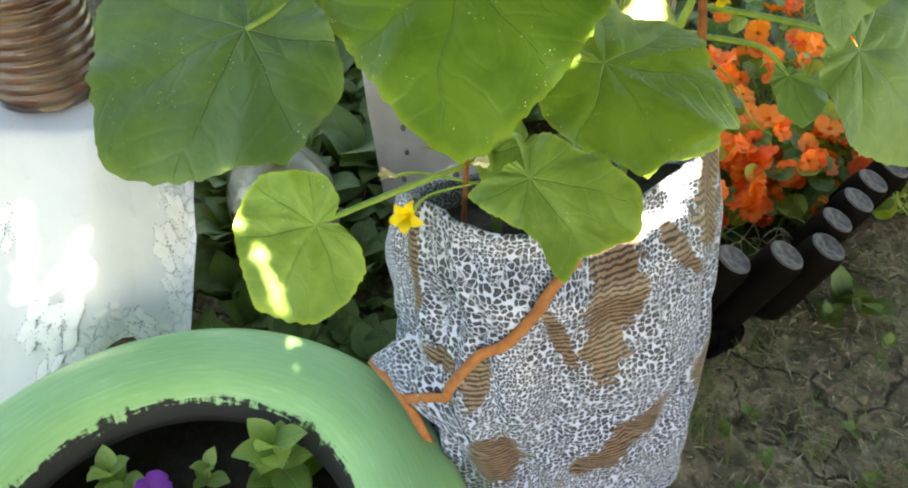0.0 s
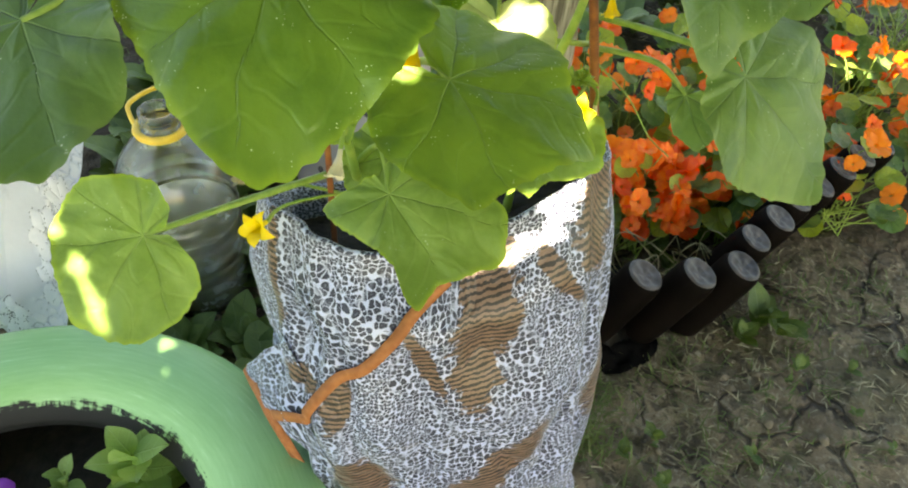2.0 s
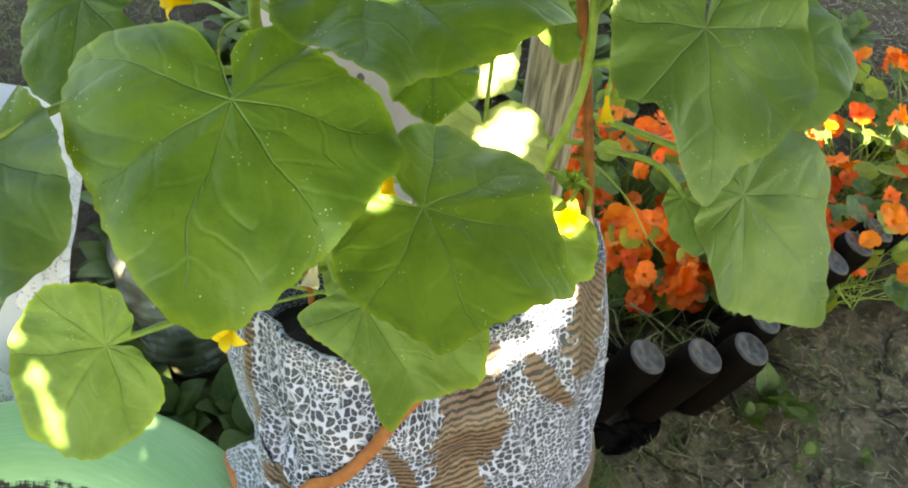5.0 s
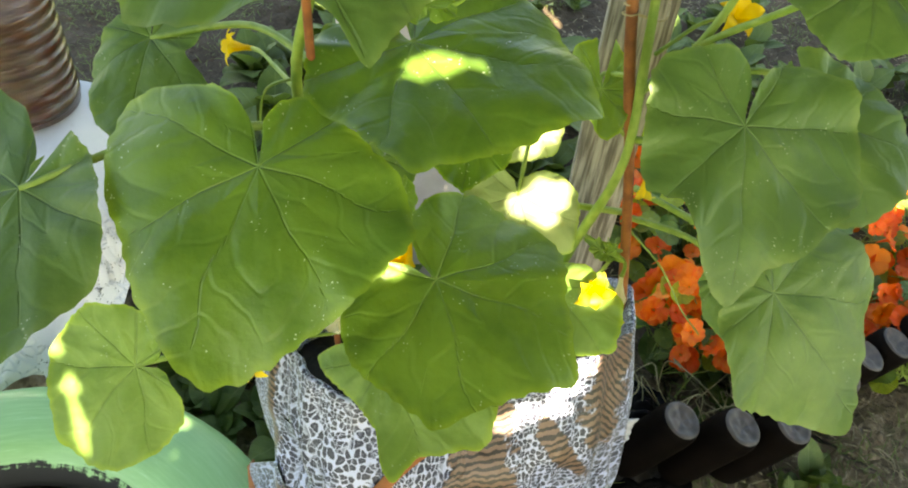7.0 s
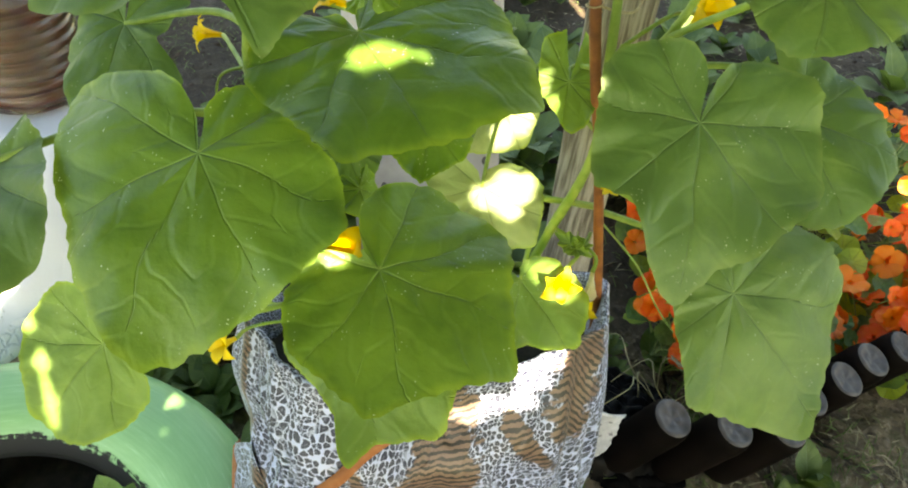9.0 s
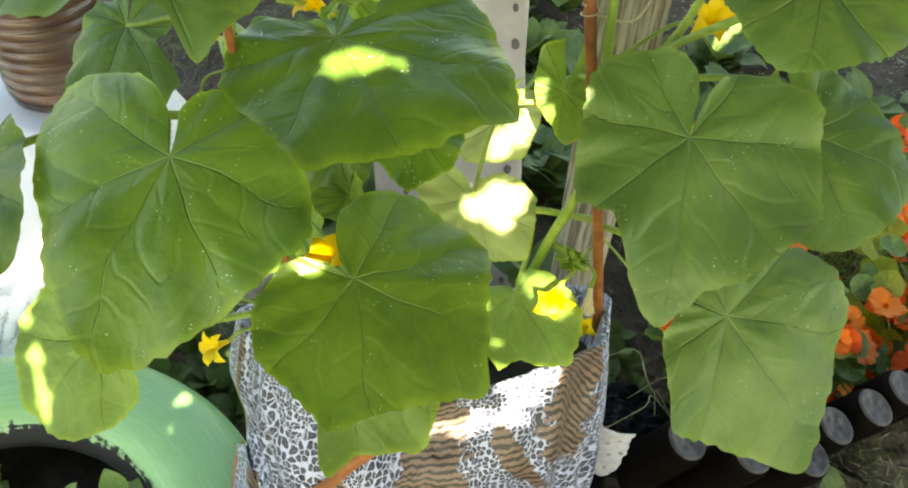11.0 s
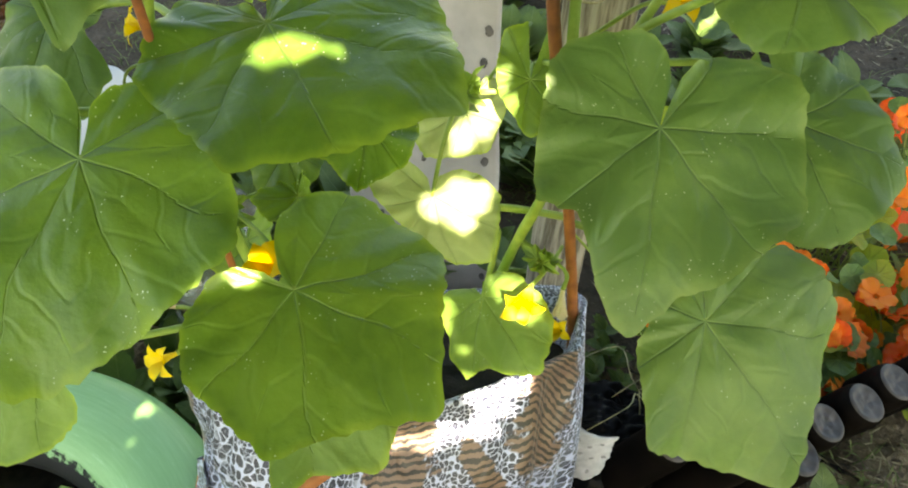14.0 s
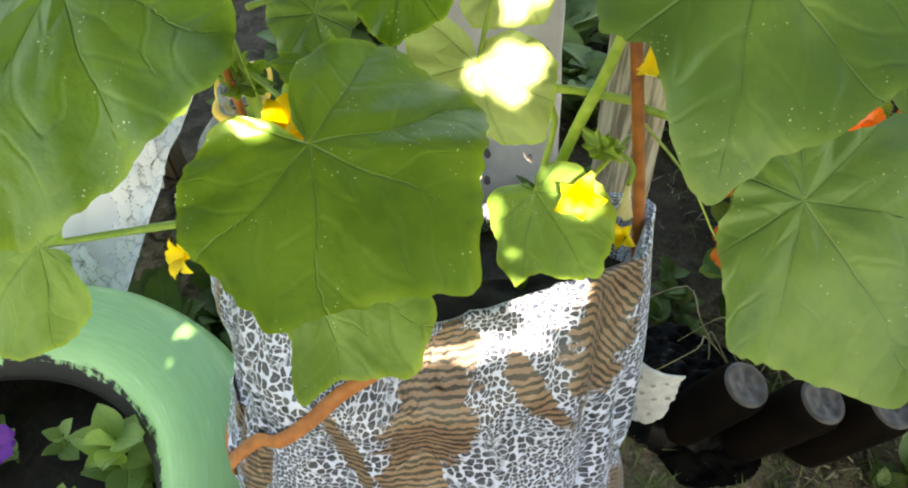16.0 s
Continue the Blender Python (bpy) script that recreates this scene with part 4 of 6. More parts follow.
cucumber_leaf(right_vine, (0.164, 0.716, 0.681), (0.10, -0.60, 0.80), (-0.09, -0.80, -0.59),
              ((-175, 0.012), (-120, 0.015), (-75, 0.028), (-55, 0.036), (-44, 0.045), (-23, 0.047), (4, 0.038), (34, 0.034), (53, 0.036), (83, 0.030), (120, 0.034), (145, 0.044), (172, 0.036)),
              [(0.19, 0.76, 0.715), (0.22, 0.72, 0.72), (0.242, 0.69, 0.72)], thick=0.002, mat=M_LEAF_SILVER, droop=0.08, seed=26, label="young pale cucumber leaf")
cucumber_leaf(right_vine, (0.209, 0.634, 0.564), (-0.44, -0.72, 0.54), (0.48, -0.69, -0.54),
              ((-155, 0.009), (-128, 0.014), (-112, 0.035), (-96, 0.049), (-67, 0.055), (-45, 0.065), (-30, 0.072), (-13, 0.059), (15, 0.072), (28, 0.081), (38, 0.076), (59, 0.069), (72, 0.055), (98, 0.041), (128, 0.026), (160, 0.012)),
              [(0.21, 0.67, 0.6), (0.20, 0.68, 0.62), (0.262, 0.70, 0.61)], mat=M_LEAF_YOUNG, droop=0.05, turn=22, seed=27, label="young yellow-green cucumber leaf")
cucumber_leaf(right_vine, (0.360, 0.671, 0.578), (0.00, -0.60, 0.80), (0.34, -0.75, -0.56),
              ((-176, 0.009), (-151, 0.019), (-33, 0.040), (-6, 0.057), (46, 0.048), (73, 0.018), (176, 0.008)),
              [(0.33, 0.69, 0.6), (0.265, 0.695, 0.61)], mat=M_LEAF_PALE, droop=0.1, seed=28, label="small folded grey-green cucumber leaf")

cucumber_flower(left_vine, (-0.032, 0.527, 0.514), (-0.3, -0.75, 0.35), 0.02, 1, [(-0.01, 0.55, 0.52), (0.05, 0.596, 0.5)])
cucumber_flower(left_vine, (0.094, 0.522, 0.674), (-0.15, -0.55, 0.7), 0.027, 2, [(0.07, 0.55, 0.67), (0.02, 0.575, 0.67)], spread=0.6, label="large orange-yellow cucumber flower")
cucumber_flower(left_vine, (-0.077, 0.665, 0.736), (-0.7, -0.4, 0.2), 0.018, 3, [(-0.04, 0.63, 0.755), (0.008, 0.57, 0.77)])
cucumber_flower(left_vine, (0.038, 0.54, 0.58), (-0.1, -0.7, -0.5), 0.016, 4, [(0.04, 0.565, 0.6), (0.035, 0.578, 0.61)], M_DRY, 0.4, "withered cream cucumber flower")
cucumber_flower(right_vine, (0.243, 0.619, 0.588), (0.1, -0.75, 0.25), 0.019, 5, [(0.255, 0.65, 0.595), (0.262, 0.685, 0.59)])
cucumber_flower(right_vine, (0.304, 0.735, 0.794), (0.2, -0.5, 0.5), 0.02, 6, [(0.28, 0.725, 0.79), (0.248, 0.70, 0.77)])
cucumber_flower(right_vine, (0.267, 0.668, 0.669), (0.05, -0.5, -0.8), 0.014, 7, [(0.265, 0.68, 0.70), (0.246, 0.685, 0.70)], spread=0.6)
cucumber_flower(left_vine, (0.066, 0.592, 0.826), (-0.5, -0.3, 0.5), 0.018, 8, [(0.05, 0.58, 0.835), (0.025, 0.566, 0.85)])
cucumber_flower(left_vine, (-0.052, 0.565, 0.532), (-0.5, -0.4, 0.5), 0.01, 9, [(-0.02, 0.57, 0.53), (0.05, 0.585, 0.5)], M_DRY, 0.5, "withered cream cucumber flower")
cucumber_flower(right_vine, (0.272, 0.652, 0.56), (0.1, -0.5, -0.9), 0.015, 10, [(0.268, 0.665, 0.585), (0.226, 0.673, 0.6)], M_DRY, 0.35, "withered cream cucumber flower")
cucumber_flower(right_vine, (0.276, 0.66, 0.512), (-0.2, -0.5, 0.5), 0.013, 11, [(0.26, 0.665, 0.5), (0.212, 0.667, 0.52)])


def young_shoot(plant, at, way, size, n, seed, label):
    """A tuft of small folded leaves and buds at a growing tip."""
    rnd = random.Random(seed)
    for k in range(n):
        a = 2 * math.pi * k / n + rnd.uniform(-0.4, 0.4)
        d = Vector(way).normalized() + 0.8 * Vector((math.cos(a), math.sin(a), rnd.uniform(-0.3, 0.3)))
        s = size * rnd.uniform(0.6, 1.1)
        lobes = ((-176, 0.1 * s), (-130, 0.42 * s), (-92, 0.5 * s), (-60, 0.42 * s), (-40, 0.62 * s), (-20, 0.55 * s), (0, 1.0 * s), (20, 0.55 * s), (40, 0.62 * s), (60, 0.42 * s), (92, 0.5 * s), (130, 0.42 * s), (176, 0.1 * s))
        nrm = Vector((rnd.uniform(-0.5, 0.5), -0.6, 0.7))
        part("young_leaf", put(leaf_blade(lobes, 0.2, 1.6, seed + k, 6), basis(Vector(at) + d * size * 0.25, nrm, d)), M_LEAF_YOUNG, plant, label)


cucumber_leaf(left_vine, (0.08, 0.592, 0.548), (-0.1, -0.55, 0.83), (-0.5, -0.7, -0.3),
              ((-176, 0.012), (-130, 0.04), (-85, 0.042), (-45, 0.05), (0, 0.06), (45, 0.05), (85, 0.042), (130, 0.04), (176, 0.012)), [(0.07, 0.59, 0.53), (0.05, 0.583, 0.51)], mat=M_LEAF_YOUNG, droop=0.1, seed=31, label="young yellow-green cucumber leaf")
cucumber_leaf(left_vine, (0.02, 0.60, 0.60), (-0.2, -0.55, 0.8), (0.4, -0.7, -0.3),
              ((-176, 0.01), (-130, 0.03), (-85, 0.034), (-45, 0.036), (0, 0.045), (45, 0.036), (85, 0.034), (130, 0.03), (176, 0.01)), [(0.03, 0.59, 0.59), (0.037, 0.578, 0.58)], mat=M_LEAF_YOUNG, droop=0.1, cup=0.5, seed=32, label="young yellow-green cucumber leaf")
cucumber_leaf(right_vine, (0.215, 0.701, 0.732), (0.1, -0.6, 0.8), (0.05, -0.8, -0.6),
              ((-167, 0.041), (-143, 0.042), (-120, 0.030), (-61, 0.024), (-15, 0.030), (11, 0.044), (25, 0.040), (47, 0.031), (105, 0.023), (153, 0.036), (172, 0.043)),
              [(0.215, 0.72, 0.735), (0.235, 0.697, 0.75)], mat=M_LEAF_YOUNG, droop=0.06, seed=33, thick=0.002, label="young cucumber leaf behind the rod")
vine(right_vine, [(0.243, 0.69, 0.74), (0.278, 0.71, 0.776), (0.296, 0.71, 0.828), (0.303, 0.71, 0.867)], 0.0034, 0.0028, 3)
young_shoot(right_vine, (0.25, 0.655, 0.597), (0.0, -0.3, 0.9), 0.018, 4, 3, "tiny fuzzy young leaf at the shoot tip")
young_shoot(left_vine, (0.088, 0.575, 0.838), (0.1, 0.2, 0.9), 0.035, 3, 5, "bright yellow-green young leaf at the shoot tip")
young_shoot(left_vine, (0.025, 0.57, 0.655), (0.3, -0.2, 0.7), 0.026, 5, 7, "tiny fuzzy young leaf at the shoot tip")
young_shoot(right_vine, (0.17, 0.69, 0.715), (-0.1, -0.2, 0.9), 0.02, 4, 9, "tiny fuzzy young leaf at the shoot tip")
HEART = ((-172, 0.3), (-150, 0.62), (-115, 0.72), (-85, 0.78), (-50, 0.86), (-38, 0.8), (0, 1.0), (38, 0.8), (50, 0.86), (85, 0.78), (115, 0.72), (150, 0.62), (172, 0.3))


def heart(size):
    return tuple((a, r * size) for a, r in HEART)


cucumber_leaf(left_vine, (0.12, 0.625, 0.722), (0.1, -0.5, 0.85), (0.1, -0.85, -0.5), heart(0.046), [(0.1, 0.635, 0.74), (0.04, 0.6, 0.74)], droop=0.15, seed=41, thick=0.002)
cucumber_leaf(left_vine, (0.052, 0.63, 0.678), (0.1, -0.72, 0.68), (-0.3, -0.5, -0.6), heart(0.04), [(0.045, 0.64, 0.69), (0.03, 0.59, 0.7)], mat=M_LEAF_PALE, droop=0.1, seed=42, thick=0.002, label="small drooping grey-green cucumber leaf")
cucumber_leaf(left_vine, (0.072, 0.600, 0.664), (-0.3, -0.6, 0.7), (0.5, -0.6, -0.4), heart(0.028), [(0.045, 0.6, 0.66), (0.025, 0.575, 0.66)], mat=M_LEAF_YOUNG, droop=0.2, cup=1.2, seed=43, thick=0.0016, label="small folded yellow-green cucumber leaf")
tendril(left_vine, [(0.008, 0.57, 0.78), (-0.012, 0.565, 0.77), (-0.016, 0.56, 0.74), (0.0, 0.552, 0.72)], 1)
tendril(left_vine, [(0.02, 0.575, 0.70), (0.03, 0.57, 0.69), (0.045, 0.56, 0.66), (0.05, 0.56, 0.63)], 3)
tendril(right_vine, [(0.262, 0.70, 0.60), (0.31, 0.69, 0.56), (0.34, 0.68, 0.52), (0.36, 0.66, 0.51)], 2)


# ---- rods, post and plank ----
def rod(pts, r, label):
    t = thing("support_rod", pts[0], label, "rod", "rods in the bag")
    bm = bmesh.new()
    tube(bm, pts, [r * 1.1, r, r * 0.95], 24, 9, 0.05, 4)
    part("rod_shaft", bm, M_STICK, t)
    return t


rod([(0.295, 0.674, 0.40), (0.286, 0.679, 0.5), (0.255, 0.688, 0.66), (0.221, 0.698, 0.81), (0.175, 0.715, 1.1)], 0.0046, "rust brown plant support rod stuck in the bag")
rod([(0.022, 0.59, 0.40), (0.024, 0.575, 0.55), (0.027, 0.55, 0.78), (0.03, 0.53, 1.1)], 0.0028, "rust brown plant support rod stuck in the bag")


def plank(name, a, b, side, w, d, material, label, category, dots=False):
    """A board from a to b, its width along side."""
    t = thing(name, a, label, category)
    a, b = Vector(a), Vector(b)
    up = (b - a).normalized()
    side = Vector(side)
    side = (side - up * side.dot(up)).normalized()
    out = side.cross(up)
    bm = bmesh.new()
    rows = []
    for i in range(13):
        p = a.lerp(b, i / 12)
        k = 1 + 0.03 * noise.noise((i * 0.8, w * 10, 0))
        ring = [p + side * (w / 2 * k * x) + out * (d / 2 * y) for x, y in ((-1, -0.7), (-0.96, -1), (-0.3, -1.03), (0.3, -0.98), (0.96, -1), (1, -0.7), (1, 0.7), (0.96, 1), (-0.96, 1), (-1, 0.7))]
        rows.append([bm.verts.new(q) for q in ring])
    for r0, r1 in zip(rows, rows[1:]):
        for j in range(10):
            bm.faces.new((r0[j], r0[(j + 1) % 10], r1[(j + 1) % 10], r1[j]))
    bm.faces.new(rows[0][::-1])
    bm.faces.new(rows[-1])
    bmesh.ops.recalc_face_normals(bm, faces=bm.faces)
    body = part("board", bm, material, t)
    return t, body, a, up, side, out


plank("wooden_post", (0.258, 0.86, -0.05), (0.24, 0.835, 1.1), (1, 0, 0), 0.062, 0.03, None, "weathered grey split wooden post driven into the soil", "post")


def build_twine():
    """Twine that ties the rod to the post."""
    t = thing("twine_tie", (0.222, 0.705, 0.806), "pale twine tying the rod to the post", "twine")
    m = simple("pale_twine", (0.35, 0.28, 0.16), (0.5, 0.42, 0.27), 300, 0.9, 0.5, 0.001)
    bm = bmesh.new()
    c = Vector((0.222, 0.698, 0.806))
    pts = [c + Vector((0.0062 * math.cos(a), 0.0062 * math.sin(a), 0.0012 * a - 0.01)) for a in (0.7 * k for k in range(16))]
    tube(bm, pts, [0.0007, 0.0007], 60, 6)
    part("winding", bm, m, t)
    bm = bmesh.new()
    tube(bm, [c + Vector((0.006, -0.004, -0.004)), c + Vector((0.03, 0.03, -0.02)), (0.262, 0.80, 0.775), (0.272, 0.845, 0.77)], [0.001, 0.0009], 24, 6)
    part("strand", bm, m, t)


build_twine()


def wood_grain():
    m, t, p = nodes_of("weathered_wood")
    mp = node(t, "ShaderNodeMapping")
    mp.inputs["Scale"].default_value = (1, 1, 0.06)
    t.links.new(t.nodes.new("ShaderNodeTexCoord").outputs["Object"], mp.inputs["Vector"])
    g = noised(t, 220.0, 6.0, 0.6, vector=mp.outputs[0])
    b = noised(t, 12.0, 4.0)
    col = mixed(t, step(t, g, 0.35, 0.65), (0.13, 0.11, 0.09), (0.42, 0.38, 0.33))
    col = mixed(t, calc(t, "MULTIPLY", step(t, b, 0.5, 0.7), 0.4), col, (0.22, 0.2, 0.15))
    val(t, col, p.inputs["Base Color"])
    p.inputs["Roughness"].default_value = 0.85
    bumped(t, p, g, 0.6, 0.003)
    return m


for ob in bpy.data.objects:
    if ob.name.startswith("board") and ob.parent and ob.parent.name.startswith("wooden_post"):
        ob.data.materials.clear()
        ob.data.materials.append(wood_grain())

M_PLANK = simple("whitewashed_board", (0.34, 0.31, 0.3), (0.5, 0.47, 0.46), 12, 0.7, 0.2, 0.002)
pl, body, pa, pup, pside, pout = plank("white_plank", (0.018, 1.09, -0.02), (-0.075, 1.27, 0.75), (1, 0.06, 0), 0.256, 0.022, M_PLANK, "whitewashed board with rows of dark knots, leaning behind the bag", "plank")
knot = simple("dark_knot", (0.06, 0.055, 0.055), (0.14, 0.125, 0.125), 80, 0.8, 0.3, 0.001)
rnd = random.Random(4)
for i in range(13):
    for s in (-0.085, 0.02, 0.1):
        bm = bmesh.new()
        c = pa + pup * (0.06 + 0.055 * i + rnd.uniform(-0.008, 0.008)) + pside * (s + rnd.uniform(-0.015, 0.015)) - pout * 0.0125 * (1 if pout.y > 0 else -1)
        rr = rnd.uniform(0.004, 0.0065)
        vs = [bm.verts.new(c + pside * math.cos(a) * rr * rnd.uniform(0.8, 1.2) + pup * math.sin(a) * rr * 1.4) for a in (j * math.pi / 5 for j in range(10))]
        top = bm.verts.new(c + (Vector((0, -0.0015, 0))))
        for j in range(10):
            bm.faces.new((top, vs[j], vs[(j + 1) % 10]))
        part("knot", bm, knot, pl)


# ---- plastic bottles ----
def bottle_plastic(name, color, haze=0.12, hazecol=(0.5, 0.5, 0.48), rough=0.08):
    """Thin clear plastic wall: tinted see-through, glossy at a slant, a little dusty; strong haze also paints in
    reflections.
    """
    m, t, p = nodes_of(name)
    t.nodes.remove(p)
    tr = t.nodes.new("ShaderNodeBsdfTransparent")
    tr.inputs[0].default_value = (*color, 1)
    gl = t.nodes.new("ShaderNodeBsdfGlossy")
    gl.inputs["Roughness"].default_value = rough
    df = t.nodes.new("ShaderNodeBsdfDiffuse")
    dust_sheen = noised(t, 25.0, 4.0)
    val(t, mixed(t, dust_sheen, tuple(c * 0.7 for c in hazecol), hazecol), df.inputs[0])
    b = t.nodes.new("ShaderNodeBump")
    b.inputs["Strength"].default_value, b.inputs["Distance"].default_value = 0.2, 0.003
    t.links.new(noised(t, 40.0, 3.0), b.inputs["Height"])
    t.links.new(b.outputs[0], gl.inputs["Normal"])
    fr = t.nodes.new("ShaderNodeFresnel")
    fr.inputs["IOR"].default_value = 1.5
    t.links.new(b.outputs[0], fr.inputs["Normal"])
    a = t.nodes.new("ShaderNodeMixShader")
    val(t, calc(t, "MULTIPLY", step(t, dust_sheen, 0.3, 0.75), haze), a.inputs[0])
    t.links.new(tr.outputs[0], a.inputs[1])
    t.links.new(df.outputs[0], a.inputs[2])
    c = t.nodes.new("ShaderNodeMixShader")
    val(t, calc(t, "ADD", fr.outputs[0], 0.02), c.inputs[0])
    t.links.new(a.outputs[0], c.inputs[1])
    t.links.new(gl.outputs[0], c.inputs[2])
    t.links.new(c.outputs[0], t.nodes["Material Output"].inputs[0])
    return m


def ring_torus(bm, centre, R, r, n=28, k=8):
    rows = []
    for i in range(n):
        a = 2 * math.pi * i / n
        rows.append([bm.verts.new(Vector(centre) + Vector(((R + r * math.cos(b)) * math.cos(a), (R + r * math.cos(b)) * math.sin(a), r * math.sin(b)))) for b in (2 * math.pi * j / k for j in range(k))])
    for i in range(n):
        for j in range(k):
            bm.faces.new((rows[i][j], rows[(i + 1) % n][j], rows[(i + 1) % n][(j + 1) % k], rows[i][(j + 1) % k]))


def big_bottle(at, body_mat, label, height=0.345, R=0.083, ribs=9, handle=None, liquid=None, fill=0.46):
    b = thing("water_bottle", at, label, "bottle")
    prof = [(0.0, 0.006), (R * 0.8, 0.0), (R * 0.96, 0.008)]
    body_top = height * 0.62
    for i in range(ribs * 8):
        f = i / (ribs * 8 - 1)
        prof.append((R * (1 - 0.05 * (0.5 + 0.5 * math.cos(f * ribs * 2 * math.pi)) ** 5), 0.018 + f * (body_top - 0.018)))
    for f, r in ((0.66, 0.99), (0.72, 0.93), (0.78, 0.8), (0.84, 0.6), (0.88, 0.44), (0.9, 0.36)):
        prof.append((R * r, height * f))
    prof += [(0.029, height * 0.912), (0.029, height * 0.928), (0.0255, height * 0.935)]
    for i in range(8):
        f = i / 7
        prof.append((0.0255 + 0.0014 * math.sin(f * 3 * 2 * math.pi), height * (0.935 + 0.062 * f)))
    prof += [(0.0245, height), (0.0225, height), (0.022, height * 0.93), (R * 0.3 - 0.001, height * 0.9)]
    bm = bmesh.new()
    lathe(bm, prof, 40, at)
    part("bottle_body", bm, body_mat, b)
    if handle:
        bm = bmesh.new()
        ring_torus(bm, Vector(at) + Vector((0, 0, height * 0.918)), 0.0325, 0.006)
        col = part("collar", bm, handle, b, "yellow plastic collar ring")
        bm = bmesh.new()
        c = Vector(at) + Vector((0, 0, height * 0.92))
        tube(bm, [c + Vector(q) for q in HANDLE], [0.0034, 0.0034], 30, 8)
        part("handle", bm, handle, col, "yellow plastic carrying handle")
    if liquid:
        bm = bmesh.new()
        top = height * fill
        wall = [(R * (0.965 - 0.05 * (0.5 + 0.5 * math.cos(f * ribs * 2 * math.pi)) ** 5), 0.018 + f * (body_top - 0.018)) for f in (k / 80 for k in range(81))]
        lathe(bm, [(0.0, 0.009), (R * 0.88, 0.011)] + [q for q in wall if q[1] < top] + [(R * 0.94, top), (0.0, top + 0.0005)], 40, at)
        part("contents", bm, liquid, b)
    return b


HANDLE = ((-0.032, -0.004, 0), (-0.044, 0.012, 0.006), (-0.05, 0.034, 0.012), (-0.022, 0.064, 0.018), (0.006, 0.066, 0.018), (0.026, 0.034, 0.01), (0.032, 0.002, 0))
M_HANDLE = simple("yellow_plastic", (0.8, 0.5, 0.05), (0.88, 0.62, 0.1), 40, 0.35, 0.05, 0.001)
# the clear jug's heavy haze is dust plus painted-in bright reflections
M_CLEAR = bottle_plastic("clear_plastic", (0.9, 0.93, 0.9), 0.6, (0.5, 0.54, 0.48))
M_AMBER = bottle_plastic("smoky_plastic", (0.86, 0.76, 0.7), 0.3, (0.34, 0.28, 0.24), 0.12)
M_TEA = simple("brown_liquid", (0.11, 0.034, 0.015), (0.2, 0.07, 0.03), 14, 0.16, 0.0)
M_GREENWATER = simple("murky_water", (0.1, 0.09, 0.035), (0.14, 0.125, 0.055), 8, 0.2, 0.0)
big_bottle((-0.258, 0.892, 0.0), M_CLEAR, "large clear plastic water bottle, uncapped, with a yellow handle", 0.36, 0.085, 8, M_HANDLE, M_GREENWATER)
big_bottle((-0.6, 0.985, 0.365), M_AMBER, "large ribbed clear bottle of red-brown liquid on the white cloth", 0.345, 0.085, 11, None, M_TEA, 0.5)

M_DARKBOTTLE = simple("dark_bottle_plastic", (0.003, 0.0024, 0.0022), (0.006, 0.0042, 0.0035), 20, 0.6, 0.15, 0.002)
M_DARKBOTTLE.node_tree.nodes["Principled BSDF"].inputs["Specular IOR Level"].default_value = 0.03


# the reflected sky is put into the grey of the bases
M_BASE_SHEEN = simple("bottle_base_sheen", (0.03, 0.023, 0.02), (0.075, 0.06, 0.054), 60, 0.5, 0.25, 0.001)


def edging_bottle(at, R, way, depth=0.2):
    """An upturned dark bottle pushed neck first into the soil; its dished base shows, greyed for the sky's reflection.
    """
    b = thing("edging_bottle", (at[0], at[1], 0.0), "dark brown plastic bottle pushed upside down into soil as bed edging", "bottle", "bottles along the bed")
    bm = bmesh.new()
    lathe(bm, [(0, -depth), (R * 0.5, -depth), (R * 0.95, -depth + 0.03), (R, -0.12), (R * 0.985, -0.09), (R, -0.07), (R * 0.985, -0.05), (R, -0.03), (R * 0.97, -0.014), (R * 0.9, -0.006), (R * 0.84, -0.003)], 36)
    body = part("bottle_wall", put(bm, facing(at, way)), M_DARKBOTTLE, b)
    bm = bmesh.new()
    lathe(bm, [(R * 0.84, -0.003), (R * 0.76, -0.001), (R * 0.66, -0.0015), (R * 0.58, -0.0028), (R * 0.42, -0.0042), (R * 0.36, -0.0036), (R * 0.3, -0.0038), (R * 0.2, -0.0052), (0, -0.0055)], 36)
    for v in bm.verts:
        r = math.hypot(v.co.x, v.co.y)
        v.co.z += 0.0011 * math.cos(5 * math.atan2(v.co.y, v.co.x)) * min(r / (0.5 * R), 1) * (1 if r < R * 0.7 else 0.2)
    part("bottle_base", put(bm, facing(at, way)), M_BASE_SHEEN, b, "dished bottle base, greyed for the sky's reflection")


for x, y, r in ((0.448, 0.797, 0.036), (0.533, 0.806, 0.036), (0.61, 0.832, 0.036), (0.645, 0.89, 0.034), (0.70, 0.94, 0.035), (0.745, 0.99, 0.035), (0.80, 1.03, 0.035), (0.855, 1.075, 0.035), (0.91, 1.12, 0.035), (0.965, 1.16, 0.035)):
    edging_bottle((x, y, 0.178 + 0.01 * noise.noise((x * 9, y * 9, 0))), r * 0.93, (0.3 + 0.1 * noise.noise((x * 30, 0, 0)), -0.1, 0.94))


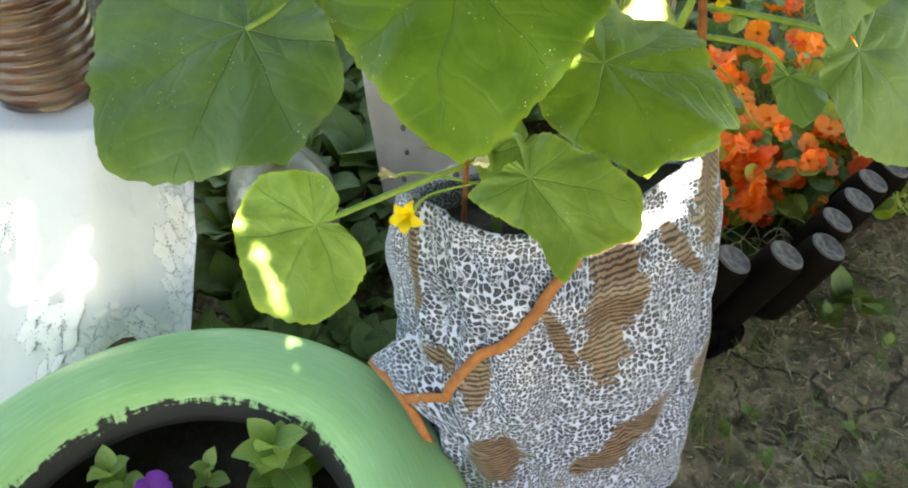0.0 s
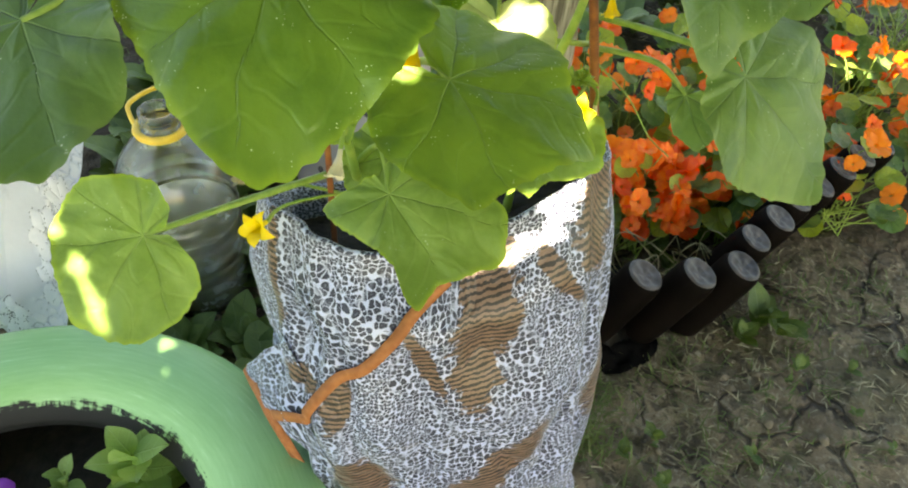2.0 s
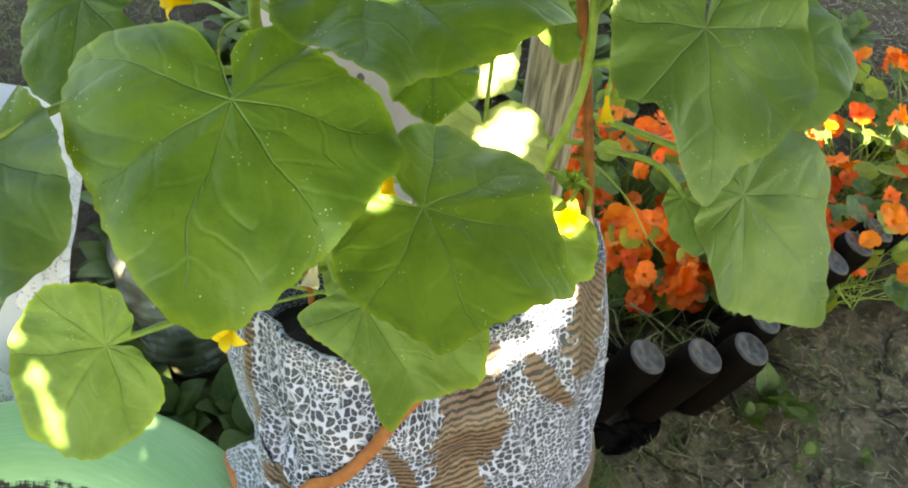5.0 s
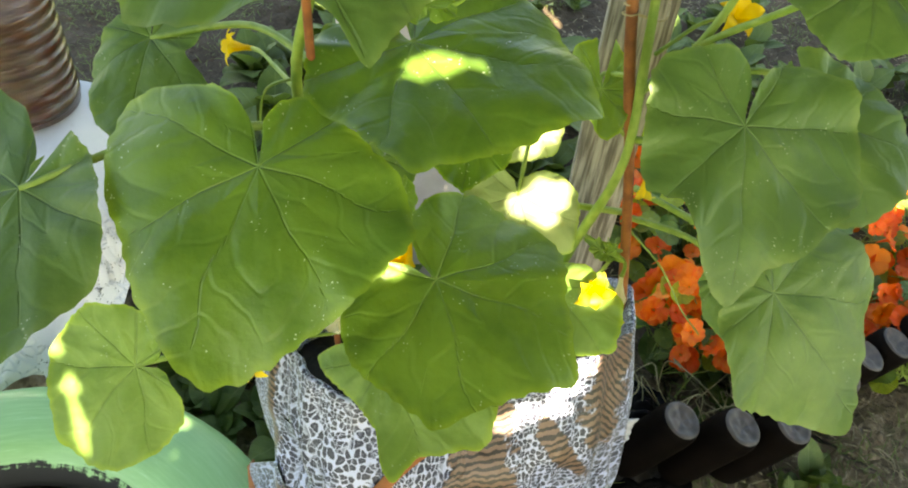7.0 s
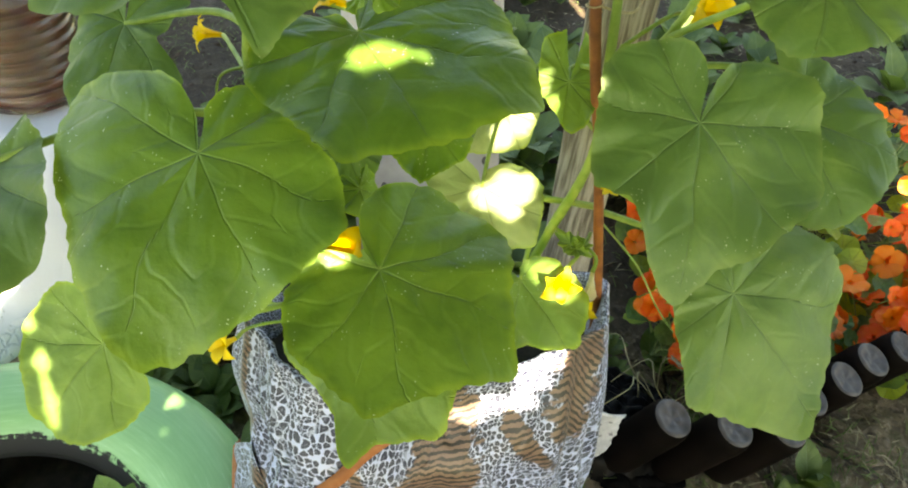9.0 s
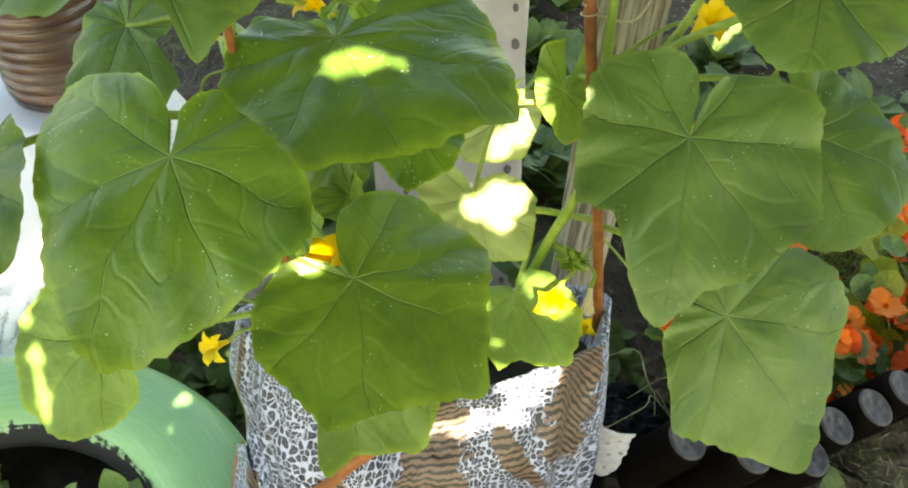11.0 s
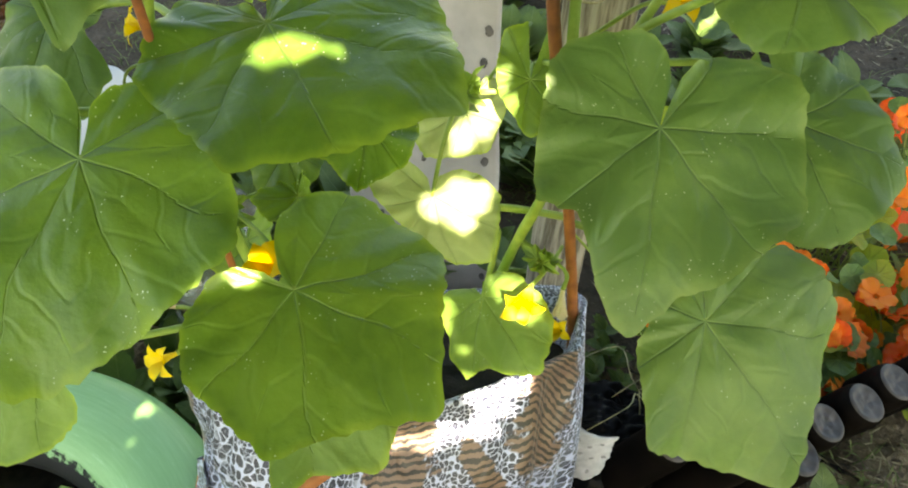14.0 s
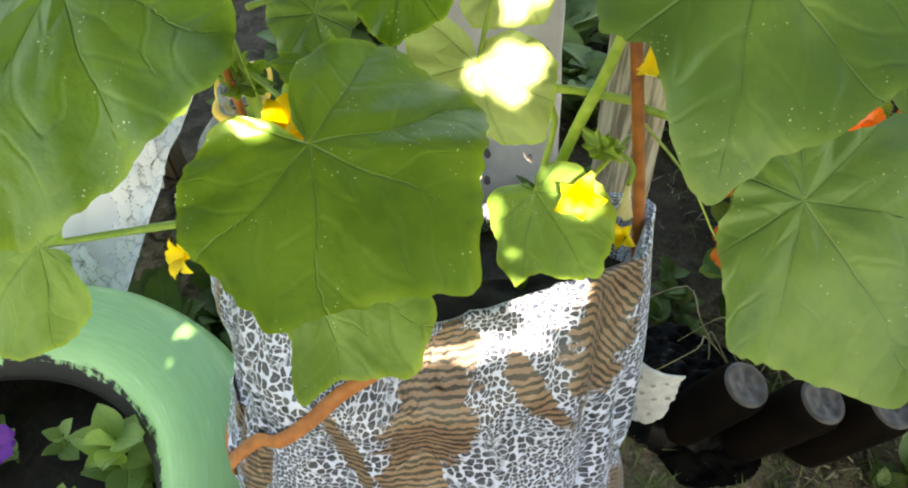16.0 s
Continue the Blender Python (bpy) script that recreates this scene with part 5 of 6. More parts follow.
# ---- cloth-covered stool ----
def cloth_material():
    """Smooth white oilcloth; lace of small holes and raised scallops along its borders (map 'border': distance from the edges)."""
    m, t, p = nodes_of("lace_oilcloth")
    v = t.nodes.new("ShaderNodeTexCoord").outputs["Object"]
    uv = t.nodes.new("ShaderNodeUVMap")
    uv.uv_map = "border"
    sep = t.nodes.new("ShaderNodeSeparateXYZ")
    t.links.new(uv.outputs[0], sep.inputs[0])
    f, g = noised(t, 9.0, 4.0, vector=v), noised(t, 60.0, 4.0, vector=v)
    near = calc(t, "MINIMUM", sep.outputs[0], sep.outputs[1])
    near = calc(t, "ADD", near, calc(t, "MULTIPLY", calc(t, "SUBTRACT", noised(t, 26.0, 2.0, vector=v), 0.5), 0.05))
    lace = calc(t, "SUBTRACT", 1.0, step(t, near, 0.035, 0.05))
    wob = node(t, "ShaderNodeTexNoise", Scale=40.0)
    t.links.new(v, wob.inputs["Vector"])
    warp = t.nodes.new("ShaderNodeVectorMath")
    warp.operation = "MULTIPLY_ADD"
    t.links.new(wob.outputs["Color"], warp.inputs[0])
    warp.inputs[1].default_value = (0.02, 0.02, 0.02)
    t.links.new(v, warp.inputs[2])
    vor = node(t, "ShaderNodeTexVoronoi", Scale=55.0, feature="DISTANCE_TO_EDGE")
    t.links.new(warp.outputs[0], vor.inputs["Vector"])
    petal = calc(t, "MULTIPLY", step(t, vor.outputs["Distance"], 0.05, 0.2), lace)
    holes = calc(t, "MULTIPLY", calc(t, "MULTIPLY", calc(t, "SUBTRACT", 1.0, step(t, vor.outputs["Distance"], 0.01, 0.06)), step(t, noised(t, 110.0, 2.0, vector=v), 0.5, 0.56)), lace)
    col = mixed(t, step(t, f, 0.35, 0.65), (0.72, 0.74, 0.79), (0.79, 0.81, 0.85))
    col = mixed(t, petal, col, (0.86, 0.86, 0.87))
    col = mixed(t, calc(t, "MULTIPLY", holes, 0.6), col, (0.3, 0.31, 0.32))
    col = mixed(t, calc(t, "MULTIPLY", step(t, g, 0.62, 0.72), 0.12), col, (0.4, 0.4, 0.38))
    val(t, col, p.inputs["Base Color"])
    p.inputs["Roughness"].default_value = 0.6
    bumped(t, p, calc(t, "ADD", petal, calc(t, "MULTIPLY", g, 0.3)), 0.5, 0.003)
    tr = t.nodes.new("ShaderNodeBsdfTranslucent")
    val(t, col, tr.inputs["Color"])
    mx = t.nodes.new("ShaderNodeMixShader")
    mx.inputs[0].default_value = 0.2
    t.links.new(p.outputs[0], mx.inputs[1])
    t.links.new(tr.outputs[0], mx.inputs[2])
    t.links.new(mx.outputs[0], t.nodes["Material Output"].inputs[0])
    return m


def build_cloth():
    stool = thing("low_stool", (-0.7, 1.02, 0.0), "low wooden stool hidden under a white cloth", "stool")
    wood = simple("stool_wood", (0.2, 0.14, 0.08), (0.32, 0.23, 0.14), 30, 0.7, 0.3, 0.002)
    def box(x0, x1, y0, y1, z0, z1):
        bm = bmesh.new()
        bmesh.ops.create_cube(bm, size=1.0, matrix=Matrix.LocRotScale(((x0 + x1) / 2, (y0 + y1) / 2, (z0 + z1) / 2), None, (x1 - x0, y1 - y0, z1 - z0)))
        bmesh.ops.bevel(bm, geom=bm.edges[:], offset=0.006, segments=2, affect="EDGES")
        return bm
    part("seat", box(-1.0, -0.54, 0.89, 1.055, 0.325, 0.352), wood, stool, smooth=False)
    for x in (-0.98, -0.59):
        for y in (0.9, 1.005):
            part("leg", box(x, x + 0.04, y, y + 0.04, -0.01, 0.326), wood, stool, smooth=False)
    cloth = thing("white_tablecloth", (-0.7, 1.0, 0.36), "white lace-patterned tablecloth hanging over a low stool", "tablecloth")
    sheet = cloth_material()
    part("cloth_sheet", cloth_grid(60, 60, lambda u, w: u), sheet, cloth)
    # the upper layer ends in a plain hem, a little short of the lower one
    part("cloth_layer", cloth_grid(50, 60, lambda u, w: u * (0.86 + 0.035 * w + 0.006 * noise.noise((w * 7, 2, 0))), 0.005), sheet, cloth, "upper layer of white cloth")
    lace = simple("lace_thread", (0.8, 0.81, 0.83), (0.88, 0.88, 0.89), 90, 0.7, 0.35, 0.001)
    dark = simple("eyelet", (0.1, 0.1, 0.1), (0.2, 0.2, 0.2), 90, 0.9, 0.1, 0.001)
    rnd = random.Random(17)
    for u, w, size, high in LACE:
        centre, side, down = cloth_point(u, w), cloth_point(u + 0.01, w), cloth_point(u, w + 0.01)
        side, down = (side - centre).normalized(), (down - centre).normalized()
        out = down.cross(side).normalized()
        if out.z < 0:
            out = -out
        turn = rnd.uniform(0, 6.28)
        holes = bmesh.new()
        bm = bmesh.new()
        for k in range(6):
            a = turn + k * math.pi / 3 + rnd.uniform(-0.15, 0.15)
            mid = centre + (side * math.cos(a) + down * math.sin(a)) * size * 0.62 + out * high
            ln, wd = size * rnd.uniform(0.38, 0.5), size * rnd.uniform(0.28, 0.38)
            d, e = side * math.cos(a) + down * math.sin(a), down * math.cos(a) - side * math.sin(a)
            top = bm.verts.new(mid + out * 0.002)
            rim = []
            for j in range(16):
                b = 2 * math.pi * j / 16
                q = 1 + 0.09 * math.cos(4 * b)
                rim.append(bm.verts.new(mid + d * math.cos(b) * ln * q + e * math.sin(b) * wd * q + out * (0.0005 - 0.004 * abs(math.cos(b)) * size)))
                if rnd.random() < 0.5:
                    c = mid + d * math.cos(b) * ln * q * 1.12 + e * math.sin(b) * wd * q * 1.12 + out * 0.0012
                    ring = [holes.verts.new(c + (d * math.cos(x) + e * math.sin(x)) * 0.0014) for x in (2.1 * m for m in range(3))]
                    holes.faces.new(ring)
            for j in range(16):
                bm.faces.new((top, rim[j], rim[(j + 1) % 16]))
        bmesh.ops.recalc_face_normals(bm, faces=bm.faces)
        flower = part("lace_flower", bm, lace, cloth, "raised white lace flower")
        tagged(part("eyelet_work", holes, dark, flower, "small dark lace eyelets", False), kind="stuff")


# lace flowers on the cloth: across, along, size, height over the lower sheet
LACE = ((0.765, 0.86, 0.042, 0.007), (0.72, 0.8, 0.036, 0.007), (0.735, 0.92, 0.034, 0.007), (0.6, 0.72, 0.04, 0.007), (0.64, 0.95, 0.04, 0.007), (0.66, 0.6, 0.034, 0.007), (0.95, 0.72, 0.034, 0.003), (0.965, 0.82, 0.028, 0.003), (0.9, 0.955, 0.024, 0.003), (0.97, 0.6, 0.03, 0.003))


def cloth_point(u, w):
    """The cloth over the stool: u across to its free edge, w from the back to the front hem."""
    x = -1.12 + u * 0.70
    s = w * (0.62 + 0.2 * min(max((-0.52 - x) / 0.16, 0.0), 1.0))
    x = -1.12 + u * (0.70 + 0.06 * min(s / 0.4, 1))
    # over the seat, then sloping down the front
    if s < 0.33:
        y, z = 0.87 + (0.33 - s) * 0.62, 0.362
    else:
        k = (s - 0.33) / 0.29
        y, z = 0.87 - 0.20 * k, 0.362 - 0.17 * k - 0.035 * k * k
        y += 0.014 * math.sin(u * 22 + 1 + 1.5 * noise.noise((u * 3, 0, 2))) * k + 0.014 * noise.noise((u * 7, k * 3, 1)) * k
        z += 0.006 * noise.noise((u * 9, k * 4, 3))
    edge = max(0.0, (x + 0.5) / 0.12)
    z -= 0.13 * min(edge, 1) ** 1.3 * (1 - 0.45 * max(0.0, (s - 0.33) / 0.29))
    x -= 0.02 * min(edge, 1)
    ragged = max(0.0, (w - 0.965) / 0.035)
    z += 0.008 * noise.noise((u * 60, 0, 0)) * ragged + 0.004 * noise.noise((x * 8, y * 8, 0))
    y += 0.01 * noise.noise((u * 45, 5, 0)) * ragged
    return Vector((x, y, max(z, 0.01)))


def cloth_grid(nu, nv, across, lift=0.0):
    bm = bmesh.new()
    layer, away = bm.loops.layers.uv.new("border"), {}
    grid = []
    for j in range(nv + 1):
        row = []
        for i in range(nu + 1):
            u, w = across(i / nu, j / nv), j / nv
            over = lift * min(1.0, (nu - i) / 2.0) if lift else 0.0
            v = bm.verts.new(cloth_point(u, w * (0.985 if lift else 1.0)) + Vector((0, -0.5, 0.85)) * (over + (0.0012 if lift else 0.0)))
            away[v] = ((1 - u) * 0.76, (1 - w) * 0.62)
            row.append(v)
        grid.append(row)
    for r0, r1 in zip(grid, grid[1:]):
        for i in range(nu):
            f = bm.faces.new((r0[i], r1[i], r1[i + 1], r0[i + 1]))
            for loop in f.loops:
                loop[layer].uv = away[loop.vert]
    return bm


build_cloth()


# ---- black film and white scrap beside the bag, dark sheet for shade by the bottles ----
def crumpled(name, centre, size, height, material, label, category, seed):
    t = thing(name, (centre[0], centre[1], 0), label, category)
    bm = bmesh.new()
    n = 64
    grid = []
    for j in range(n + 1):
        row = []
        for i in range(n + 1):
            x, y = (i / n - 0.5) * 2, (j / n - 0.5) * 2
            r = min(1.0, math.hypot(x, y))
            h = height * (1 - r * r) + 0.64 * height * abs(noise.noise((x * 2.4 + seed, y * 2.4, 1))) * (1 - r ** 3) + 0.29 * height * abs(noise.noise((x * 6, y * 6, seed))) * (1 - r ** 3)
            px, py = centre[0] + x * size[0], centre[1] + y * size[1]
            row.append(bm.verts.new((px, py, ground_height(px, py) + 0.004 + max(h, 0))))
        grid.append(row)
    for r0, r1 in zip(grid, grid[1:]):
        for i in range(n):
            if all(math.hypot((v.co.x - centre[0]) / size[0], (v.co.y - centre[1]) / size[1]) < 0.9 + 0.3 * noise.noise((v.co.x * 11, v.co.y * 11, seed)) for v in (r0[i], r0[i + 1], r1[i + 1], r1[i])):
                bm.faces.new((r0[i], r0[i + 1], r1[i + 1], r1[i]))
    bmesh.ops.delete(bm, geom=[v for v in bm.verts if not v.link_faces], context="VERTS")
    part("sheet", bm, material, t)


M_FILM = simple("black_sheet", (0.003, 0.003, 0.003), (0.006, 0.006, 0.006), 12, 0.33, 0.3, 0.003)
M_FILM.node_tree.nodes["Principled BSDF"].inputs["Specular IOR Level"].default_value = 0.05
crumpled("black_sheet", (0.39, 0.875, 0.0), (0.125, 0.11), 0.07, M_FILM, "crumpled glossy black plastic film on the soil", "plastic film", 2)
# a flat, nearly black sheet stands in for the shade before the bottles
M_SHADE_SHEET = simple("black_shade_sheet", (0.003, 0.003, 0.003), (0.006, 0.005, 0.005), 12, 0.7, 0.3, 0.003)
M_SHADE_SHEET.node_tree.nodes["Principled BSDF"].inputs["Specular IOR Level"].default_value = 0.02
crumpled("black_sheet", (0.43, 0.805, 0.0), (0.09, 0.065), 0.018, M_SHADE_SHEET, "flat black sheet standing in for shade before the edging bottles", "plastic film", 7)


def build_scrap():
    """A stiff piece of white dotted cloth sticking out between the bag and the film."""
    t = thing("cloth_scrap", (0.345, 0.75, 0.1), "folded white cloth scrap with grey dots, sticking out beside the bag", "cloth")
    a, b, c, d = Vector((0.305, 0.735, 0.262)), Vector((0.374, 0.745, 0.23)), Vector((0.365, 0.75, 0.13)), Vector((0.318, 0.74, 0.12))
    out = Vector((0.2, -0.85, 0.45)).normalized()

    def at(u, v, lift=0.0):
        p = a.lerp(b, u).lerp(d.lerp(c, u), v)
        return p + out * (0.012 * math.sin(u * 3.1) + 0.005 * math.sin(v * 5 + u * 4) + 0.003 * noise.noise((u * 9, v * 9, 0)) + lift) + Vector((0.006 * noise.noise((v * 9, 3, 0)) * u, 0, 0.006 * noise.noise((u * 11, 5, 0)) * v))

    bm = bmesh.new()
    faces = []
    for lift in (0.0, -0.0025):
        grid = [[bm.verts.new(at(i / 14, j / 14, lift)) for i in range(15)] for j in range(15)]
        faces.append(grid)
        for r0, r1 in zip(grid, grid[1:]):
            for i in range(14):
                bm.faces.new((r0[i], r0[i + 1], r1[i + 1], r1[i]))
    rim = [[(0, i) for i in range(15)] + [(j, 14) for j in range(1, 15)] + [(14, i) for i in range(13, -1, -1)] + [(j, 0) for j in range(13, 0, -1)]][0]
    for (j0, i0), (j1, i1) in zip(rim, rim[1:] + rim[:1]):
        bm.faces.new((faces[0][j0][i0], faces[0][j1][i1], faces[1][j1][i1], faces[1][j0][i0]))
    bmesh.ops.recalc_face_normals(bm, faces=bm.faces)
    part("sheet", bm, simple("grubby_cloth", (0.36, 0.37, 0.4), (0.52, 0.53, 0.56), 60, 0.8, 0.3, 0.002), t)
    grey = simple("grey_print", (0.2, 0.2, 0.22), (0.35, 0.35, 0.37), 90, 0.8, 0.1, 0.001)
    for u, v in ((0.25, 0.2), (0.5, 0.28), (0.75, 0.2), (0.35, 0.5), (0.62, 0.55), (0.85, 0.5), (0.3, 0.8), (0.6, 0.82)):
        bm = bmesh.new()
        ring = [bm.verts.new(at(u + 0.05 * math.cos(q), v + 0.04 * math.sin(q), 0.0006)) for q in (k * math.pi / 5 for k in range(10))]
        bm.faces.new(ring)
        part("printed_dot", bm, grey, t, "grey printed dot")


build_scrap()


# ---- nasturtiums ----
def round_leaf(R, seed):
    """A shield-shaped nasturtium leaf, stalk at the middle."""
    rnd = random.Random(seed)
    bm = bmesh.new()
    uv1, uv2 = bm.loops.layers.uv.new("veins"), bm.loops.layers.uv.new("blade")
    n, rings = 36, 5
    info = {}
    c = bm.verts.new((0, 0, 0))
    info[c] = (0, 0, 0)
    ph = rnd.uniform(0, 6)
    cols = []
    for j in range(n):
        a = 2 * math.pi * j / n
        vein = round(a / (2 * math.pi / 9)) * (2 * math.pi / 9)
        col = []
        for i in range(1, rings + 1):
            f = i / rings
            r = R * f * (1 + 0.05 * math.sin(a * 3 + ph) * f + 0.03 * math.sin(a * 7) * f)
            z = 0.1 * R * f * f + 0.07 * R * math.sin(a * 2 + ph) * f * f + 0.05 * R * math.cos(a * 5 + ph) * f ** 3
            v = bm.verts.new((r * math.cos(a), r * math.sin(a), z))
            info[v] = (abs(r * math.sin(a - vein)), 0.25 + 0.2 * f, f)
            col.append(v)
        cols.append(col)
    for j in range(n):
        c0, c1 = cols[j], cols[(j + 1) % n]
        bm.faces.new((c, c0[0], c1[0]))
        for i in range(rings - 1):
            bm.faces.new((c0[i], c0[i + 1], c1[i + 1], c1[i]))
    for face in bm.faces:
        for loop in face.loops:
            q = info[loop.vert]
            loop[uv1].uv, loop[uv2].uv = (q[0], q[1]), (q[2] * 0.9, 0)
    return bm


def nasturtium_bloom(size, seed):
    """Five broad ruffled petals round an open throat, with a short spur."""
    rnd = random.Random(seed)
    bm = bmesh.new()
    for k in range(5):
        a = 2 * math.pi * k / 5 + rnd.uniform(-0.12, 0.12)
        ca, sa = math.cos(a), math.sin(a)
        ln, lift = size * rnd.uniform(0.85, 1.1), rnd.uniform(0.3, 0.95)
        rows = []
        for i in range(6):
            f = i / 5
            r = 0.003 + ln * f
            w = ln * (0.12 + 0.5 * math.sin(math.pi * min(f * 0.62, 0.55))) * (1 - 0.25 * f ** 6)
            row = []
            for j in (-1, -0.6, -0.2, 0.2, 0.6, 1):
                x = r * (1 - 0.12 * abs(j) ** 2 * f)
                y = j * w
                z = lift * ln * (f - 0.5 * f * f) + 0.13 * ln * math.sin(j * 4.5 + k * 2) * f * f + 0.08 * ln * rnd.uniform(-1, 1) * f
                row.append(bm.verts.new((x * ca - y * sa, x * sa + y * ca, z)))
            rows.append(row)
        for r0, r1 in zip(rows, rows[1:]):
            for j in range(5):
                bm.faces.new((r0[j], r0[j + 1], r1[j + 1], r1[j]))
    lathe(bm, [(0.0, -0.02), (0.0012, -0.016), (0.0022, -0.006), (0.004, 0.002)], 8)
    return bm


M_NLEAF = leafy("nasturtium_blade", (0.065, 0.145, 0.03), (0.14, 0.24, 0.055), (0.23, 0.33, 0.11), 0.3, 0.5, 0.0, (0.12, 0.2, 0.05), 0.2)
M_NLEAF_LIGHT = leafy("nasturtium_blade_light", (0.2, 0.29, 0.04), (0.3, 0.39, 0.06), (0.38, 0.46, 0.16), 0.4, 0.5, 0.0, (0.3, 0.4, 0.1), 0.2)


def meshes(name, makers, material):
    out = []
    for bm in makers:
        d = bpy.data.meshes.new(name)
        bm.to_mesh(d)
        bm.free()
        d.materials.append(material)
        d.shade_smooth()
        out.append(d)
    return out


N_LEAVES = meshes("nasturtium_leaf", [round_leaf(0.024, s) for s in range(4)], M_NLEAF)
N_LEAVES_LIGHT = meshes("nasturtium_leaf_light", [round_leaf(0.026, s + 9) for s in range(3)], M_NLEAF_LIGHT)
N_BLOOMS = meshes("nasturtium_bloom", [nasturtium_bloom(0.0215, s) for s in range(6)], M_ORANGE)


def child(name, data, parent, m, label=""):
    ob = new(name, data)
    ob.parent = parent
    ob.matrix_parent_inverse = parent.matrix_world.inverted()
    ob.matrix_basis = m
    return tagged(ob, label)


def nasturtium(at, spread, height, leaves, blooms, seed, light=0.4):
    rnd = random.Random(seed)
    p = thing("nasturtium_plant", (at[0], at[1], 0.0), "bushy nasturtium with round green leaves and orange flowers", "flower", "nasturtiums in the bed")
    base = Vector((at[0], at[1], 0.0))
    stems = []

    def spot(top):
        a, r = rnd.uniform(0, 6.28), spread * math.sqrt(rnd.random())
        x, y = at[0] + r * math.cos(a), at[1] + r * math.sin(a)
        z = height * (1 - 0.5 * (r / spread) ** 2) * rnd.uniform(0.55, 1.0) + top
        return Vector((x, y, z))

    for i in range(leaves + blooms):
        bloom = i >= leaves
        c = spot(0.02 if bloom else 0.0)
        way = Vector((rnd.gauss(0, 0.35), rnd.gauss(-0.35, 0.35), 1.0 if not bloom else 0.6))
        s = rnd.uniform(0.65, 1.2)
        m = facing(c, way) @ Matrix.Rotation(rnd.uniform(0, 6.28), 4, "Z") @ Matrix.Scale(s, 4)
        if bloom:
            child("bloom", rnd.choice(N_BLOOMS), p, m)
        else:
            child("leaf", rnd.choice(N_LEAVES_LIGHT if rnd.random() < light else N_LEAVES), p, m)
        stems.append(c)
    bm = bmesh.new()
    for c in stems:
        foot = base + Vector((rnd.gauss(0, spread * 0.25), rnd.gauss(0, spread * 0.25), 0))
        foot.z = ground_height(foot.x, foot.y)
        mid = foot.lerp(c, 0.55) + Vector((rnd.gauss(0, 0.015), rnd.gauss(0, 0.015), 0.01))
        tube(bm, [foot, mid, c], [0.0016, 0.0013, 0.001], 7, 5)
    tagged(part("stem_tangle", bm, M_STEM, p, "tangled pale green stems"), kind="stuff")


NAST = ((0.68, 1.08, 0.1, 0.16, 30, 10, 21), (0.8, 1.17, 0.1, 0.17, 28, 12, 22), (0.5, 1.06, 0.1, 0.2, 26, 44, 1), (0.63, 1.12, 0.12, 0.2, 28, 15, 2), (0.5, 1.28, 0.15, 0.25, 28, 20, 3), (0.72, 1.32, 0.15, 0.24, 30, 17, 4), (0.9, 1.14, 0.13, 0.2, 28, 17, 5),
        (1.02, 1.38, 0.17, 0.24, 30, 22, 6), (0.8, 1.55, 0.18, 0.26, 30, 17, 7), (1.2, 1.2, 0.16, 0.2, 26, 15, 8), (1.25, 1.65, 0.2, 0.26, 26, 17, 9), (0.42, 1.48, 0.14, 0.2, 22, 12, 10))
for x, y, s, h, nl, nb, seed in NAST:
    nasturtium((x, y), s, h, int(nl * 1.4), int(nb * 1.5), seed)


def build_dry_stalks():
    """A tangle of bleached dead stalks between the flowers and the edging bottles."""
    rnd = random.Random(41)
    t = thing("dry_stalks", (0.45, 0.92, 0.0), "tangled pale dry flower stalks in front of the nasturtiums", "stalks")
    m = simple("bleached_stalk", (0.2, 0.19, 0.09), (0.4, 0.37, 0.2), 60, 0.8, 0.3, 0.001)
    for k in range(16):
        foot = Vector((rnd.uniform(0.42, 0.6), rnd.uniform(0.9, 0.98), 0.01))
        way = Vector((rnd.uniform(-0.1, 0.08), rnd.uniform(-0.06, 0.02), rnd.uniform(0.08, 0.14)))
        bm = bmesh.new()
        tube(bm, [foot, foot + way * 0.6 + Vector((rnd.gauss(0, 0.02), rnd.gauss(0, 0.02), 0.02)), foot + way, foot + way + Vector((rnd.gauss(0, 0.04), -0.03, -0.04))], [0.0012, 0.001, 0.0006], 12, 5)
        part("stalk", bm, m, t)


build_dry_stalks()


# ---- seedlings in the tyre ----
def oval_leaf(ln, wd, seed):
    bm = bmesh.new()
    uv1, uv2 = bm.loops.layers.uv.new("veins"), bm.loops.layers.uv.new("blade")
    info, rows = {}, []
    for i in range(11):
        f = i / 10
        w = wd * math.sin(math.pi * f ** 0.8) ** 0.8 if 0 < f < 1 else 0.0008
        row = []
        for j in (-1, -0.5, 0, 0.5, 1):
            v = bm.verts.new((ln * f, j * w, 0.12 * ln * math.sin(f * 2.6) + 0.18 * abs(j) * w + 0.02 * ln * math.sin(f * 9 + j)))
            info[v] = (abs(j) * w, (ln * f - abs(j) * w) / 0.012, abs(j) * 0.9)
            row.append(v)
        rows.append(row)
    for r0, r1 in zip(rows, rows[1:]):
        for j in range(4):
            f = bm.faces.new((r0[j], r1[j], r1[j + 1], r0[j + 1]))
            for loop in f.loops:
                q = info[loop.vert]
                loop[uv1].uv, loop[uv2].uv = (q[0], q[1]), (q[2], 0)
    return bm


